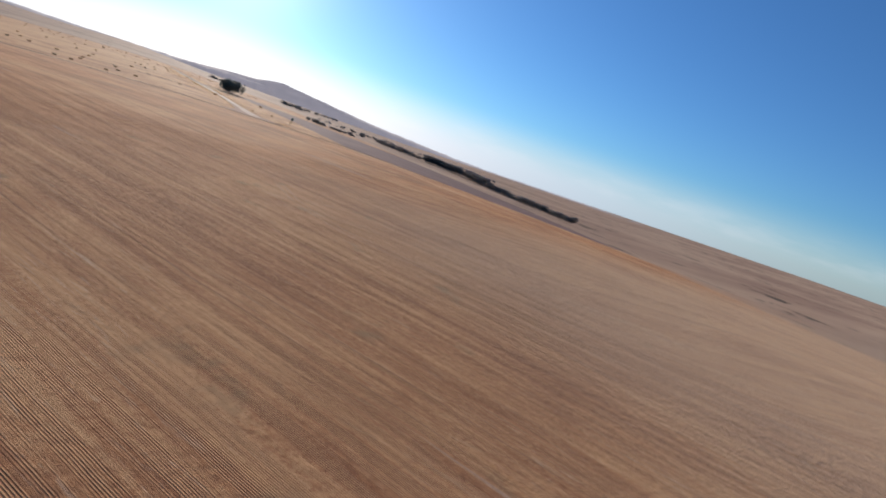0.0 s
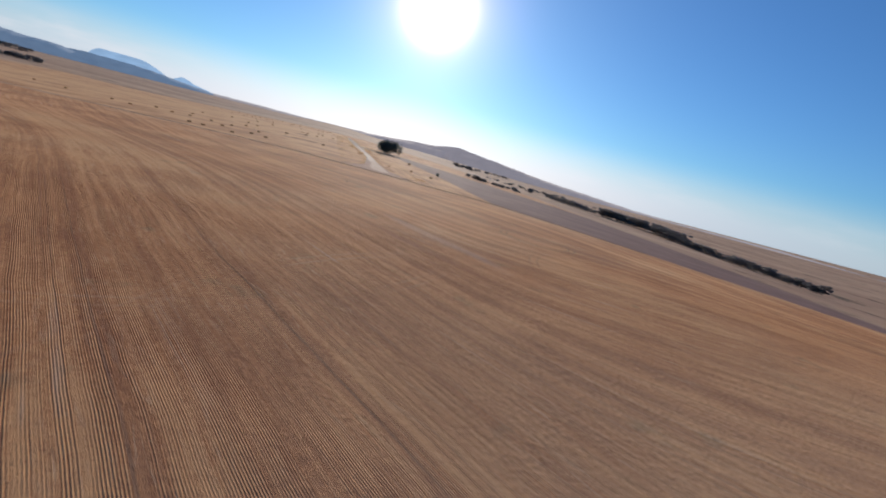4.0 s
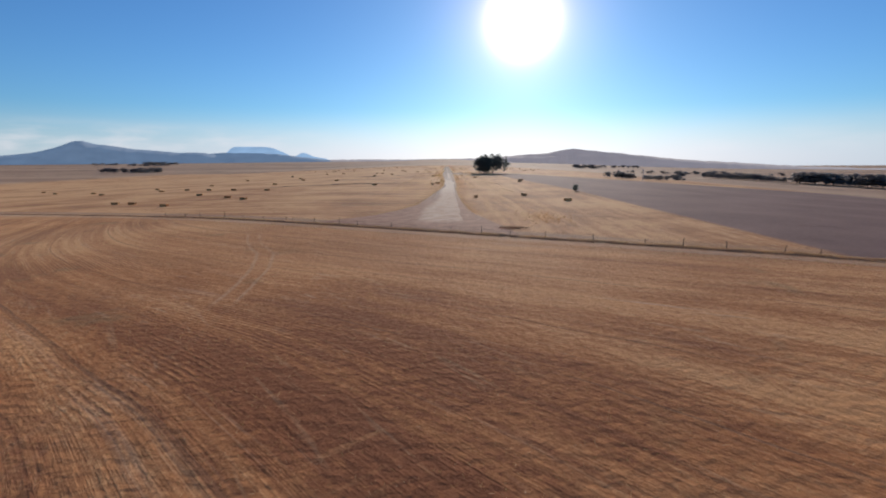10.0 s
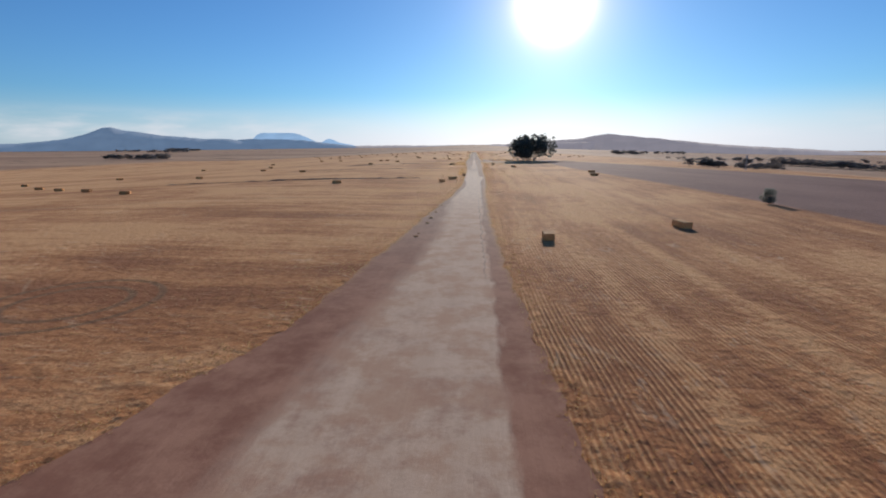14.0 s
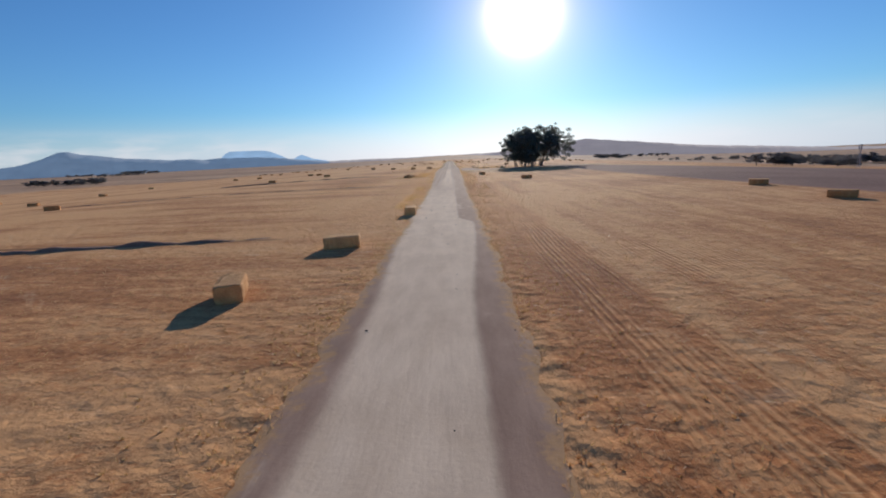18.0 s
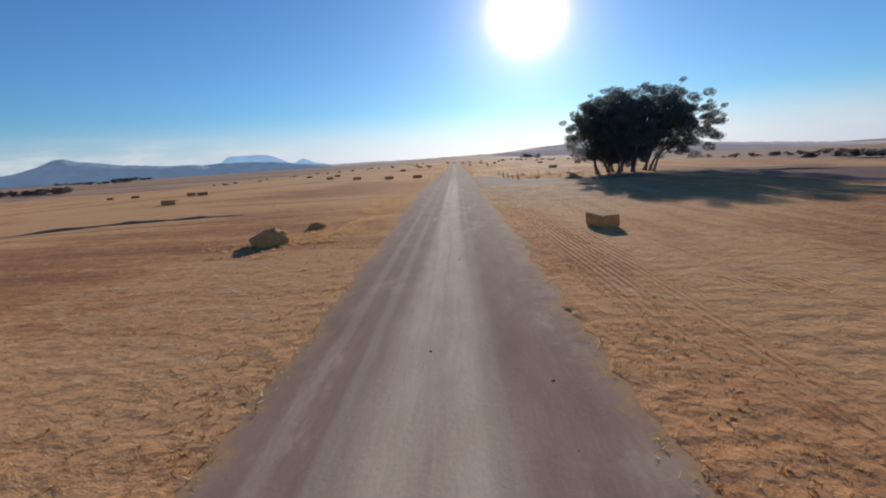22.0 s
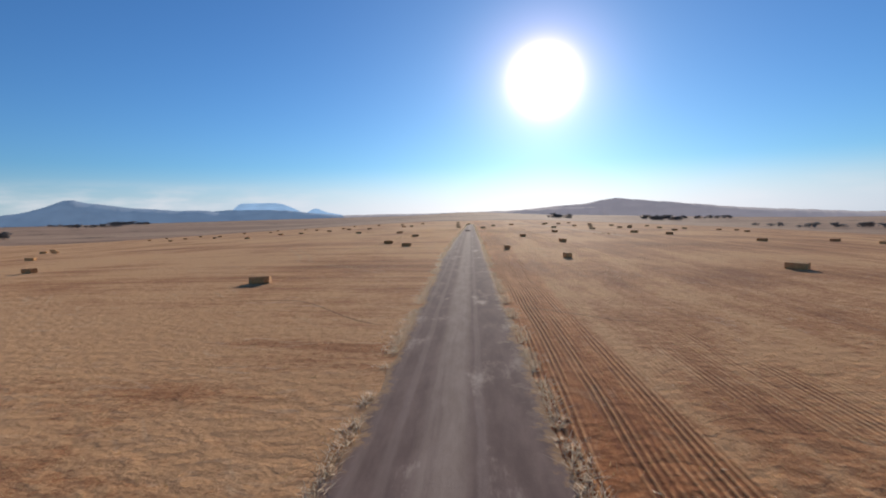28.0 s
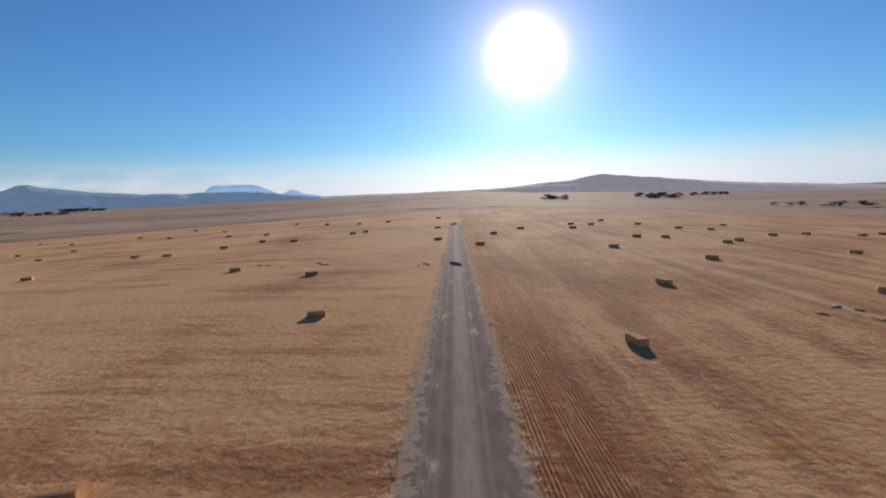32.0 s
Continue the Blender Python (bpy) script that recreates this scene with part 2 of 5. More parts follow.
    furrows = n.math("SINE", n.math("MULTIPLY", n.math("ADD", n.math("MULTIPLY_ADD", x, 0.93, y), n.math("MULTIPLY", n.noise(where, 0.5, 3.0), 0.25)), 2 * math.pi * 0.73 / 0.36))
    tone = n.math("ADD", tone, n.math("MULTIPLY", headland, n.math("MULTIPLY", furrows, n.smooth(clump, 0.3, 0.6, 0.16, 0.34))))
    tone = n.math("ADD", tone, n.math("MULTIPLY", n.smooth(y, 720.0, 790.0, 0.0, 0.10), n.smooth(x, 3.0, -3.0)))  # paler tone west of the track further on
    tone = n.math("ADD", tone, n.math("MULTIPLY", beyond, 0.07))
    trodden = n.math("MULTIPLY", n.smooth(n.math("ABSOLUTE", n.math("ADD", x, n.math("MULTIPLY", wander, 0.4))), 24.0, 8.0), n.math("MULTIPLY", n.smooth(y, 440.0, 500.0), n.smooth(y, 800.0, 720.0)))
    tone = n.math("ADD", tone, n.math("MULTIPLY", trodden, n.smooth(x, 1.0, 6.0, 0.18, 0.06)))  # straw lies thicker along the track
    tone = n.math("ADD", tone, n.math("MULTIPLY", n.math("MULTIPLY", n.smooth(x, -20.0, 30.0), n.smooth(y, 200.0, 110.0)), 0.16))
    tone = n.math("ADD", tone, n.math("MULTIPLY", n.smooth(x, -14.0, -45.0, 0.0, 0.13), n.math("MULTIPLY", n.smooth(y, 470.0, 540.0), n.smooth(y, 900.0, 820.0))))  # western stubble paler: its hazy brightness is put into the tone
    low = n.mix(n.smooth(tone, 0.22, 0.50), SOIL, STRAW_DARK)
    colour = n.mix(n.smooth(tone, 0.46, 0.74), low, STRAW)
    colour = n.mix(n.math("MULTIPLY", red_strip, n.smooth(y, 740.0, 790.0, 0.3, 0.6)), colour, n.mix(1.0, colour, (1.02, 0.78, 0.62), "MULTIPLY"))
    for tilt, shift, tint in ((0.7, 3.0, STRAW), (-0.9, 11.0, (0.56, 0.41, 0.25)), (0.25, 29.0, SOIL)):
        run, cross = math.cos(tilt), math.sin(tilt)
        u = n.math("ADD", n.math("MULTIPLY", x, run * 0.09), n.math("MULTIPLY_ADD", y, cross * 0.09, shift))
        v = n.math("ADD", n.math("MULTIPLY", x, -cross * 1.1), n.math("MULTIPLY", y, run * 1.1))
        scuff = n.math("MULTIPLY", n.smooth(n.noise(n.vec(u, v), 1.0, 3.0, 0.6), 0.60, 0.70), n.smooth(n.noise(where, 0.07, 2.0), 0.45, 0.6))
        colour = n.mix(n.math("MULTIPLY", scuff, n.math("MULTIPLY", clump, 0.5)), colour, tint)
    # pale wisps of straw litter lying over the rows
    wisps = n.noise(n.vec(n.math("MULTIPLY", bent, 0.9), n.math("MULTIPLY", along, 0.32)), 1.0, 5.0, 0.72, 1.6)
    wisps = n.math("MULTIPLY", n.smooth(wisps, 0.54, 0.70), n.smooth(n.noise(where, 0.05, 3.0), 0.40, 0.62, 0.25, 1.0))
    colour = n.mix(n.math("MULTIPLY", wisps, 0.55), colour, (0.60, 0.425, 0.27))
    gaps = n.smooth(n.noise(n.vec(n.math("MULTIPLY", bent, 1.5), n.math("MULTIPLY", along, 0.5)), 1.0, 4.0, 0.7, 1.2), 0.60, 0.72)
    colour = n.mix(n.math("MULTIPLY", gaps, n.smooth(beyond, 0.0, 1.0, 0.45, 0.25)), colour, (0.17, 0.08, 0.042))
    # wheel lines of tractors that swung round in the first field and further on: centre, radius, tint, from and to along x
    for cx, cy, radius, tint, x0, x1 in ((-70.0, 215.0, 66.0, PALE_LINE, -60.0, 10.0), (-40.0, 30.0, 95.0, PALE_LINE, -60.0, 60.0), (-75.0, 60.0, 62.0, PALE_LINE, -60.0, 0.0),
                                         (40.0, 330.0, 90.0, DARK_LINE, -40.0, 30.0), (60.0, 190.0, 48.0, DARK_LINE, 5.0, 70.0), (20.0, 130.0, 70.0, PALE_LINE, -60.0, 10.0),
                                         (-150.0, 300.0, 128.0, PALE_LINE, -60.0, 0.0), (30.0, 960.0, 88.0, PALE_LINE, 8.0, 60.0), (-52.0, 905.0, 34.0, DARK_LINE, -40.0, -12.0)):
        away = n.add("ShaderNodeVectorMath", "DISTANCE")
        n.put(away.inputs[0], n.vec(n.math("ADD", x, n.math("MULTIPLY", wander, 0.22)), n.math("ADD", y, n.math("MULTIPLY", wander, 0.12))))
        away.inputs[1].default_value = (cx, cy, 0)
        twin = n.math("ABSOLUTE", n.math("SUBTRACT", n.math("ABSOLUTE", n.math("SUBTRACT", away.outputs["Value"], radius)), 0.9))
        reach = n.math("MULTIPLY", n.smooth(x, x0, x0 + 8.0), n.smooth(x, x1, x1 - 8.0))
        colour = n.mix(n.math("MULTIPLY", n.math("MULTIPLY", n.smooth(twin, 0.34, 0.08), reach), n.smooth(patch, 0.45, 0.6, 0.05, 0.4)), colour, tint)
    # green-grey weeds here and there in the first field
    weeds = n.math("MULTIPLY", n.smooth(n.noise(where, 0.11, 3.0), 0.62, 0.74), n.math("SUBTRACT", 1.0, beyond))
    colour = n.mix(n.math("MULTIPLY", weeds, 0.5), colour, (0.19, 0.150, 0.085))
    # old wheel lines that follow the rows
    worn = n.noise(n.vec(n.math("MULTIPLY", bent, 1.3), n.math("MULTIPLY", along, 0.006)), 1.0, 2.0, 0.5)
    worn = n.math("MULTIPLY", n.smooth(worn, 0.66, 0.71), n.math("SUBTRACT", 1.0, beyond))
    colour = n.mix(n.math("MULTIPLY", worn, n.smooth(mottle, 0.35, 0.55, 0.1, 0.75)), colour, (0.17, 0.085, 0.055))
    # tyre tracks that cross the stubble
    for cx, cy, radius in ((31.5, 241.0, 10.5), (-27.0, 412.0, 4.4)):
        away = n.add("ShaderNodeVectorMath", "DISTANCE")
        n.put(away.inputs[0], where)
        away.inputs[1].default_value = (cx, cy, 0)
        ring = n.math("ABSOLUTE", n.math("SUBTRACT", n.math("ABSOLUTE", n.math("SUBTRACT", away.outputs["Value"], radius)), 0.9))
        colour = n.mix(n.math("MULTIPLY", n.smooth(ring, 0.4, 0.12), n.smooth(clump, 0.3, 0.5, 0.3, 0.8)), colour, (0.17, 0.10, 0.06))
    for ax, ay, slope, width in ((60.0, 560.0, -4.0, 0.25), (-60.0, 470.0, 0.24, 0.3)):
        off = n.math("SUBTRACT", n.math("SUBTRACT", y, ay), n.math("MULTIPLY", n.math("SUBTRACT", x, ax), slope))
        off = n.math("ADD", n.math("DIVIDE", off, math.hypot(1, slope)), n.math("MULTIPLY", wander, 0.12))
        twin = n.math("ABSOLUTE", n.math("SUBTRACT", n.math("ABSOLUTE", off), 0.85))
        reach = n.math("MULTIPLY", n.smooth(n.math("ABSOLUTE", n.math("SUBTRACT", x, ax)), 34.0, 22.0), beyond)
        colour = n.mix(n.math("MULTIPLY", n.math("MULTIPLY", n.smooth(twin, width, 0.06), reach), 0.6), colour, (0.50, 0.37, 0.22))
    # a pale pair of wheel lines that swings out to the west
    bow = n.math("ADD", n.smooth(y, 836.0, 856.0, -12.0, -28.5), n.smooth(y, 850.0, 900.0, 0.0, -17.0))
    off = n.math("ADD", n.math("SUBTRACT", x, bow), n.math("MULTIPLY", ragged, 0.12))
    twin = n.math("ABSOLUTE", n.math("SUBTRACT", n.math("ABSOLUTE", off), 1.0))
    reach = n.math("MULTIPLY", n.smooth(y, 836.0, 841.0), n.smooth(y, 915.0, 890.0))
    colour = n.mix(n.math("MULTIPLY", n.math("MULTIPLY", n.smooth(twin, 0.4, 0.1), reach), n.smooth(mottle, 0.35, 0.6, 0.05, 0.4)), colour, (0.50, 0.37, 0.22))
    # dark ruts that curl up to the track from both sides
    for bend, shut in ((n.math("ADD", 806.5, n.smooth(x, -5.0, -17.0, 0.0, 10.2)), n.math("MULTIPLY", n.smooth(x, -23.0, -21.0), n.smooth(x, -5.0, -7.0))),
                       (n.math("ADD", 806.8, n.smooth(x, 13.0, 3.0, 0.0, 6.0)), n.math("MULTIPLY", n.smooth(x, 4.5, 5.5), n.smooth(x, 14.0, 11.0)))):
        off = n.math("ABSOLUTE", n.math("ADD", n.math("SUBTRACT", y, bend), n.math("MULTIPLY", ragged, 0.15)))
        colour = n.mix(n.math("MULTIPLY", n.math("MULTIPLY", n.smooth(off, 0.24, 0.05), shut), n.smooth(clump, 0.35, 0.55, 0.2, 0.75)), colour, (0.17, 0.09, 0.05))
    # a pale path over the east field
    off = n.math("ABSOLUTE", n.math("ADD", n.math("ADD", n.math("MULTIPLY_ADD", x, -0.9982, 100.999), n.math("MULTIPLY", y, -0.0604)), n.math("MULTIPLY", wander, 0.1)))
    path = n.math("MULTIPLY", n.smooth(off, 1.3, 0.4), n.math("MULTIPLY", n.smooth(y, 905.0, 925.0), n.smooth(x, 12.0, 20.0)))
    colour = n.mix(n.math("MULTIPLY", path, n.smooth(mottle, 0.35, 0.6, 0.3, 0.7)), colour, (0.54, 0.40, 0.28))
    # bare red earth and rough grass in the paddock under the gum trees
    paddock = n.math("MULTIPLY", n.math("MULTIPLY", n.smooth(n.math("ADD", x, ragged), 9.2, 10.6), n.smooth(x, 46.0, 40.0)), n.math("MULTIPLY", n.smooth(y, 692.0, 694.0), n.smooth(n.math("ADD", y, ragged), 720.0, 714.0)))
    colour = n.mix(n.math("MULTIPLY", paddock, n.smooth(clump, 0.3, 0.6, 0.6, 0.95)), colour, n.mix(n.smooth(mottle, 0.4, 0.6), (0.24, 0.115, 0.075), (0.44, 0.25, 0.15)))
    # bleached grey-green stubble beside the side track
    grey = n.math("MULTIPLY", n.math("MULTIPLY", n.smooth(x, 3.0, 5.0), n.smooth(n.math("ADD", x, n.math("MULTIPLY", wander, 0.4)), 34.0, 24.0)), n.math("MULTIPLY", n.smooth(n.math("ADD", y, ragged), 640.0, 662.0), n.smooth(y, 690.0, 686.0)))
    colour = n.mix(n.math("MULTIPLY", grey, n.smooth(patch, 0.3, 0.6, 0.3, 0.75)), colour, n.mix(n.smooth(mottle, 0.35, 0.65), (0.27, 0.185, 0.115), (0.43, 0.325, 0.215)))
    # a rut that crosses the east field
    for slope, base, shut in ((0.25, -875.6, n.math("MULTIPLY", n.smooth(x, 3.2, 4.0), n.smooth(x, 24.0, 16.0))), (0.35, -879.0, n.math("MULTIPLY", n.smooth(x, -30.0, -24.0), n.smooth(x, -5.0, -7.0)))):
        off = n.math("ABSOLUTE", n.math("ADD", n.math("ADD", n.math("MULTIPLY_ADD", x, slope, base), y), n.math("MULTIPLY", ragged, 0.2)))
        colour = n.mix(n.math("MULTIPLY", n.math("MULTIPLY", n.smooth(off, 0.34, 0.06), shut), n.smooth(clump, 0.35, 0.55, 0.4, 0.85)), colour, (0.17, 0.09, 0.05))
    # weedy strip and bare ground along the fence
    strip = n.smooth(n.math("ABSOLUTE", n.math("ADD", n.math("ADD", past, 0.5), n.math("MULTIPLY", ragged, 0.6))), 1.1, 0.4)
    colour = n.mix(n.math("MULTIPLY", strip, 0.7), colour, (0.14, 0.085, 0.06))
    frayed = n.math("ADD", past, n.math("MULTIPLY", ragged, 0.8))
    rust = n.math("MULTIPLY", n.smooth(frayed, -11.0, -8.5), n.smooth(frayed, -4.6, -5.6))
    colour = n.mix(n.math("MULTIPLY", rust, n.smooth(clump, 0.3, 0.65, 0.15, 0.7)), colour, (0.44, 0.225, 0.105))
    margin = n.math("MULTIPLY", n.smooth(frayed, -5.4, -4.4), n.smooth(frayed, -1.0, -1.8))
    colour = n.mix(n.math("MULTIPLY", margin, n.smooth(clump, 0.3, 0.65, 0.15, 0.65)), colour, (0.46, 0.345, 0.255))
    colour = n.mix(n.math("MULTIPLY", n.math("MULTIPLY", n.smooth(frayed, 0.6, 1.4), n.smooth(frayed, 7.0, 4.5)), n.math("MULTIPLY", n.smooth(x, 30.0, 18.0), 0.75)), colour, n.mix(clump, (0.27, 0.14, 0.092), (0.40, 0.235, 0.165)))
    lane = n.math("MULTIPLY", n.smooth(n.math("ADD", past, ragged), 1.0, 2.2), n.smooth(n.math("ADD", past, ragged), 6.5, 4.6))
    colour = n.mix(n.math("MULTIPLY", lane, 0.35), colour, (0.30, 0.18, 0.115))
    # the ploughed field
    edge = n.math("ADD", 50.0, n.math("MULTIPLY", n.smooth(y, 470.0, 620.0), -9.0))
    over = n.math("SUBTRACT", n.math("ADD", x, n.math("MULTIPLY", ragged, 0.8)), edge)
    plough = n.math("MULTIPLY", n.smooth(over, -1.2, 1.2), n.math("MULTIPLY", n.smooth(past, 0.0, 3.0), n.smooth(n.math("ADD", n.math("MULTIPLY", x, 0.35), y), 735.0, 705.0)))
    clods = n.math("ADD", n.math("MULTIPLY", clump, 0.5), n.math("MULTIPLY", patch, 0.6))
    earth = n.mix(n.smooth(clods, 0.3, 0.75), (0.18, 0.110, 0.092), (0.285, 0.180, 0.150))
    colour = n.mix(plough, colour, earth)
    # land far beyond the stubble: fallow and scrub in broad sheets
    deep = n.math("ADD", y, n.math("MULTIPLY", wander, 2.0))
    away = n.math("MAXIMUM", n.smooth(deep, 1235.0, 1270.0), n.math("MAXIMUM", n.smooth(x, 250.0, 300.0), n.smooth(x, -520.0, -600.0)))
    fallow = away
    sheets = n.noise(n.vec(n.math("MULTIPLY", x, 0.0011), n.math("MULTIPLY", y, 0.0045)), 1.0, 5.0, 0.6)
    far = n.mix(n.smooth(sheets, 0.36, 0.62), (0.38, 0.235, 0.155), (0.52, 0.345, 0.22))
    far = n.mix(n.smooth(n.noise(where, 0.012, 5.0, 0.7), 0.56, 0.66), far, (0.12, 0.09, 0.065))
    colour = n.mix(away, colour, far)
    redder = n.math("MULTIPLY", n.math("SUBTRACT", 1.0, beyond), n.smooth(n.noise(where, 0.02, 3.0), 0.30, 0.60))
    colour = n.mix(n.math("MULTIPLY", redder, n.smooth(y, 90.0, 190.0, 0.0, 0.82)), colour, n.mix(1.0, colour, (0.95, 0.80, 0.69), "MULTIPLY"))
    bleached = n.math("MULTIPLY", n.smooth(y, 210.0, 90.0, 0.0, 0.36), n.math("MULTIPLY", n.smooth(thin, 0.3, 0.6, 0.5, 1.0), n.smooth(x, -60.0, -5.0, 0.3, 1.9)))
    colour = n.mix(bleached, colour, (0.46, 0.325, 0.215))
    dusty = n.math("MULTIPLY", n.math("SUBTRACT", 1.0, beyond), n.math("MULTIPLY", n.smooth(streak, 0.56, 0.70), n.smooth(n.noise(where, 0.045, 3.0), 0.50, 0.62)))
    colour = n.mix(n.math("MULTIPLY", dusty, 0.55), colour, (0.44, 0.33, 0.25))
    streaky = n.math("ABSOLUTE", n.math("ADD", n.math("SUBTRACT", n.math("MULTIPLY_ADD", x, 1.73, y), 199.0), n.math("MULTIPLY", wander, 0.25)))
    streaky = n.math("MULTIPLY", n.smooth(streaky, 6.5, 0.6), n.math("MULTIPLY", n.smooth(x, -19.0, -13.0), n.smooth(x, 4.0, 0.0)))
    colour = n.mix(n.math("MULTIPLY", streaky, n.smooth(clump, 0.3, 0.6, 0.1, 0.38)), colour, (0.42, 0.31, 0.25))
    for slope, base, near_end in ((0.03, -531.2, -12.0), (-0.2, -655.0, -15.0), (-0.15, -597.0, -14.0), (-0.1, -585.5, -19.0)):
        furrow = n.math("ABSOLUTE", n.math("ADD", n.math("MULTIPLY_ADD", x, slope, base), n.math("ADD", y, n.math("MULTIPLY", wander, 0.1))))
        furrow = n.math("MULTIPLY", n.smooth(furrow, 0.55, 0.15), n.math("MULTIPLY", n.smooth(x, near_end, near_end - 2.0), n.smooth(x, -75.0, -55.0)))
        colour = n.mix(n.math("MULTIPLY", furrow, n.smooth(streak, 0.35, 0.55, 0.35, 0.85)), colour, (0.12, 0.065, 0.042))
    n.put(shader.inputs["Base Color"], colour)
    shader.inputs["Specular IOR Level"].default_value = 0.02
    shader.inputs["Roughness"].default_value = 0.95
    n.put(shader.inputs["Sheen Weight"], n.math("MULTIPLY", n.math("SUBTRACT", 1.0, n.math("MAXIMUM", plough, fallow)), 0.1))
    shader.inputs["Sheen Roughness"].default_value = 0.35
    shader.inputs["Sheen Tint"].default_value = (0.95, 0.66, 0.42, 1.0)
    lumps = n.noise(where, 1.3, 2.0, 0.5)
    height = n.math("ADD", n.math("MULTIPLY", lumps, n.smooth(y, 170.0, 260.0, 0.4, 0.8)), n.math("MULTIPLY", straws, 0.25))
    height = n.math("ADD", height, n.math("MULTIPLY", n.math("MULTIPLY", rows, plainly), n.math("MULTIPLY", clump, n.math("ADD", n.smooth(beyond, 0.0, 1.0, 0.1, 0.3), n.smooth(y, 250.0, 180.0, 0.0, 0.2)))))
    n.put(shader.inputs["Normal"], n.bump(height, 0.85, 0.22))
    return mat


def road_material():
    """Packed earth: pale worn dust where wheels run, grey-brown at the sides."""
    mat, n, shader = material("packed_earth")
    x, y, _ = n.place()
    where = n.vec(x, y)
    blur = n.math("MULTIPLY", n.math("SUBTRACT", n.noise(n.vec(n.math("MULTIPLY", x, 1.0), n.math("MULTIPLY", y, 0.25)), 0.55, 5.0, 0.65), 0.5), 2.4)
    left = n.math("ADD", n.smooth(y, 385.0, 440.0, -8.6, -4.7), n.math("ADD", n.smooth(y, 470.0, 505.0, 0.0, 2.0), n.smooth(y, 508.0, 538.0, 0.0, -1.1)))
    side = n.math("ADD", n.math("ADD", n.smooth(y, 440.0, 505.0, 0.5, 1.0), n.smooth(y, 508.0, 535.0, 0.0, 1.1)), n.smooth(n.math("ADD", y, blur), 536.0, 540.0, 0.0, -1.2))
    crisp = n.smooth(y, 450.0, 500.0, 1.0, 0.3)  # the worn slab ends more sharply further on
    inside = n.math("MULTIPLY", n.smooth(n.math("SUBTRACT", n.math("ADD", x, n.math("MULTIPLY", blur, crisp)), left), n.math("MULTIPLY", crisp, -1.2), crisp), n.smooth(n.math("SUBTRACT", n.math("ADD", x, n.math("MULTIPLY", blur, n.math("MULTIPLY", crisp, 0.75))), side), 0.2, -0.2))
    fade = n.math("MULTIPLY", n.smooth(n.math("ADD", y, n.math("MULTIPLY", blur, 6.0)), 368.0, 376.0), n.smooth(n.math("ADD", y, n.math("MULTIPLY", blur, 14.0)), 612.0, 545.0))
    pale = n.math("MULTIPLY", n.math("MULTIPLY", inside, fade), n.smooth(n.noise(where, 0.3, 5.0, 0.7), 0.30, 0.55, n.smooth(y, 385.0, 430.0, 0.2, 0.9), 1.0))
    # further on only the crown and the wheel lines stay pale
    lines = n.noise(n.vec(n.math("MULTIPLY", n.math("ADD", x, n.math("MULTIPLY", blur, 0.4)), 0.8), n.math("MULTIPLY", y, 0.016)), 1.0, 4.0, 0.7)
    crown = n.math("MULTIPLY", n.smooth(n.math("ABSOLUTE", n.math("ADD", n.math("ADD", x, 0.5), n.math("MULTIPLY", blur, 0.15))), n.smooth(y, 590.0, 640.0, 2.6, 1.1), 0.5), n.smooth(y, 540.0, 620.0))
    worn = n.math("MULTIPLY", crown, n.smooth(lines, 0.25, 0.55, 0.35, 1.0))
    pale = n.math("MAXIMUM", pale, n.math("MULTIPLY", worn, n.smooth(y, 665.0, 740.0, 0.9, 0.32)))
    dust = n.math("MULTIPLY", n.smooth(n.noise(n.vec(x, n.math("MULTIPLY", y, 0.3)), 0.5, 5.0, 0.7), 0.55, 0.72), 0.55)
    pale = n.math("MAXIMUM", pale, n.math("MULTIPLY", dust, n.smooth(n.math("ABSOLUTE", n.math("ADD", x, 0.8)), 5.5, 2.0)))
    # rings left by turning wheels at the junction
    for cx, cy, radius in ((-4.8, 382.0, 6.8), (-3.6, 379.0, 8.2)):
        away = n.add("ShaderNodeVectorMath", "DISTANCE")
        n.put(away.inputs[0], n.vec(n.math("ADD", x, n.math("MULTIPLY", blur, 0.5)), y))
        away.inputs[1].default_value = (cx, cy, 0)
        ring = n.math("ABSOLUTE", n.math("SUBTRACT", away.outputs["Value"], radius))
        arc = n.smooth(n.noise(where, 0.22, 3.0), 0.40, 0.54)
        pale = n.math("MAXIMUM", pale, n.math("MULTIPLY", n.smooth(ring, 0.3, 0.06), n.math("MULTIPLY", arc, 0.5)))
        pale = n.math("SUBTRACT", pale, n.math("MULTIPLY", n.smooth(n.math("ABSOLUTE", n.math("SUBTRACT", ring, 0.6)), 0.3, 0.05), n.math("MULTIPLY", arc, 0.35)), clamp=True)
    fine = n.noise(where, 6.0, 5.0, 0.75)
    reddish = n.smooth(y, 470.0, 400.0)
    mottle = n.noise(n.vec(n.math("MULTIPLY", x, 1.1), n.math("MULTIPLY", y, 0.3)), 1.0, 4.0, 0.6)
    dark = n.mix(n.smooth(mottle, 0.3, 0.7), (0.315, 0.205, 0.150), (0.395, 0.265, 0.195))
    stain = n.noise(where, 0.35, 5.0, 0.7)
    dark = n.mix(n.math("MULTIPLY", reddish, 0.85), dark, n.mix(n.smooth(stain, 0.35, 0.65), (0.265, 0.113, 0.070), (0.43, 0.22, 0.138)))
    dark = n.mix(n.math("MAXIMUM", n.smooth(y, 680.0, 740.0, 0.0, 0.85), n.math("MULTIPLY", n.smooth(x, 0.5, 4.0, 0.0, 0.8), n.smooth(y, 640.0, 675.0))), dark, n.mix(n.smooth(mottle, 0.3, 0.7), (0.180, 0.120, 0.095), (0.245, 0.166, 0.132)))
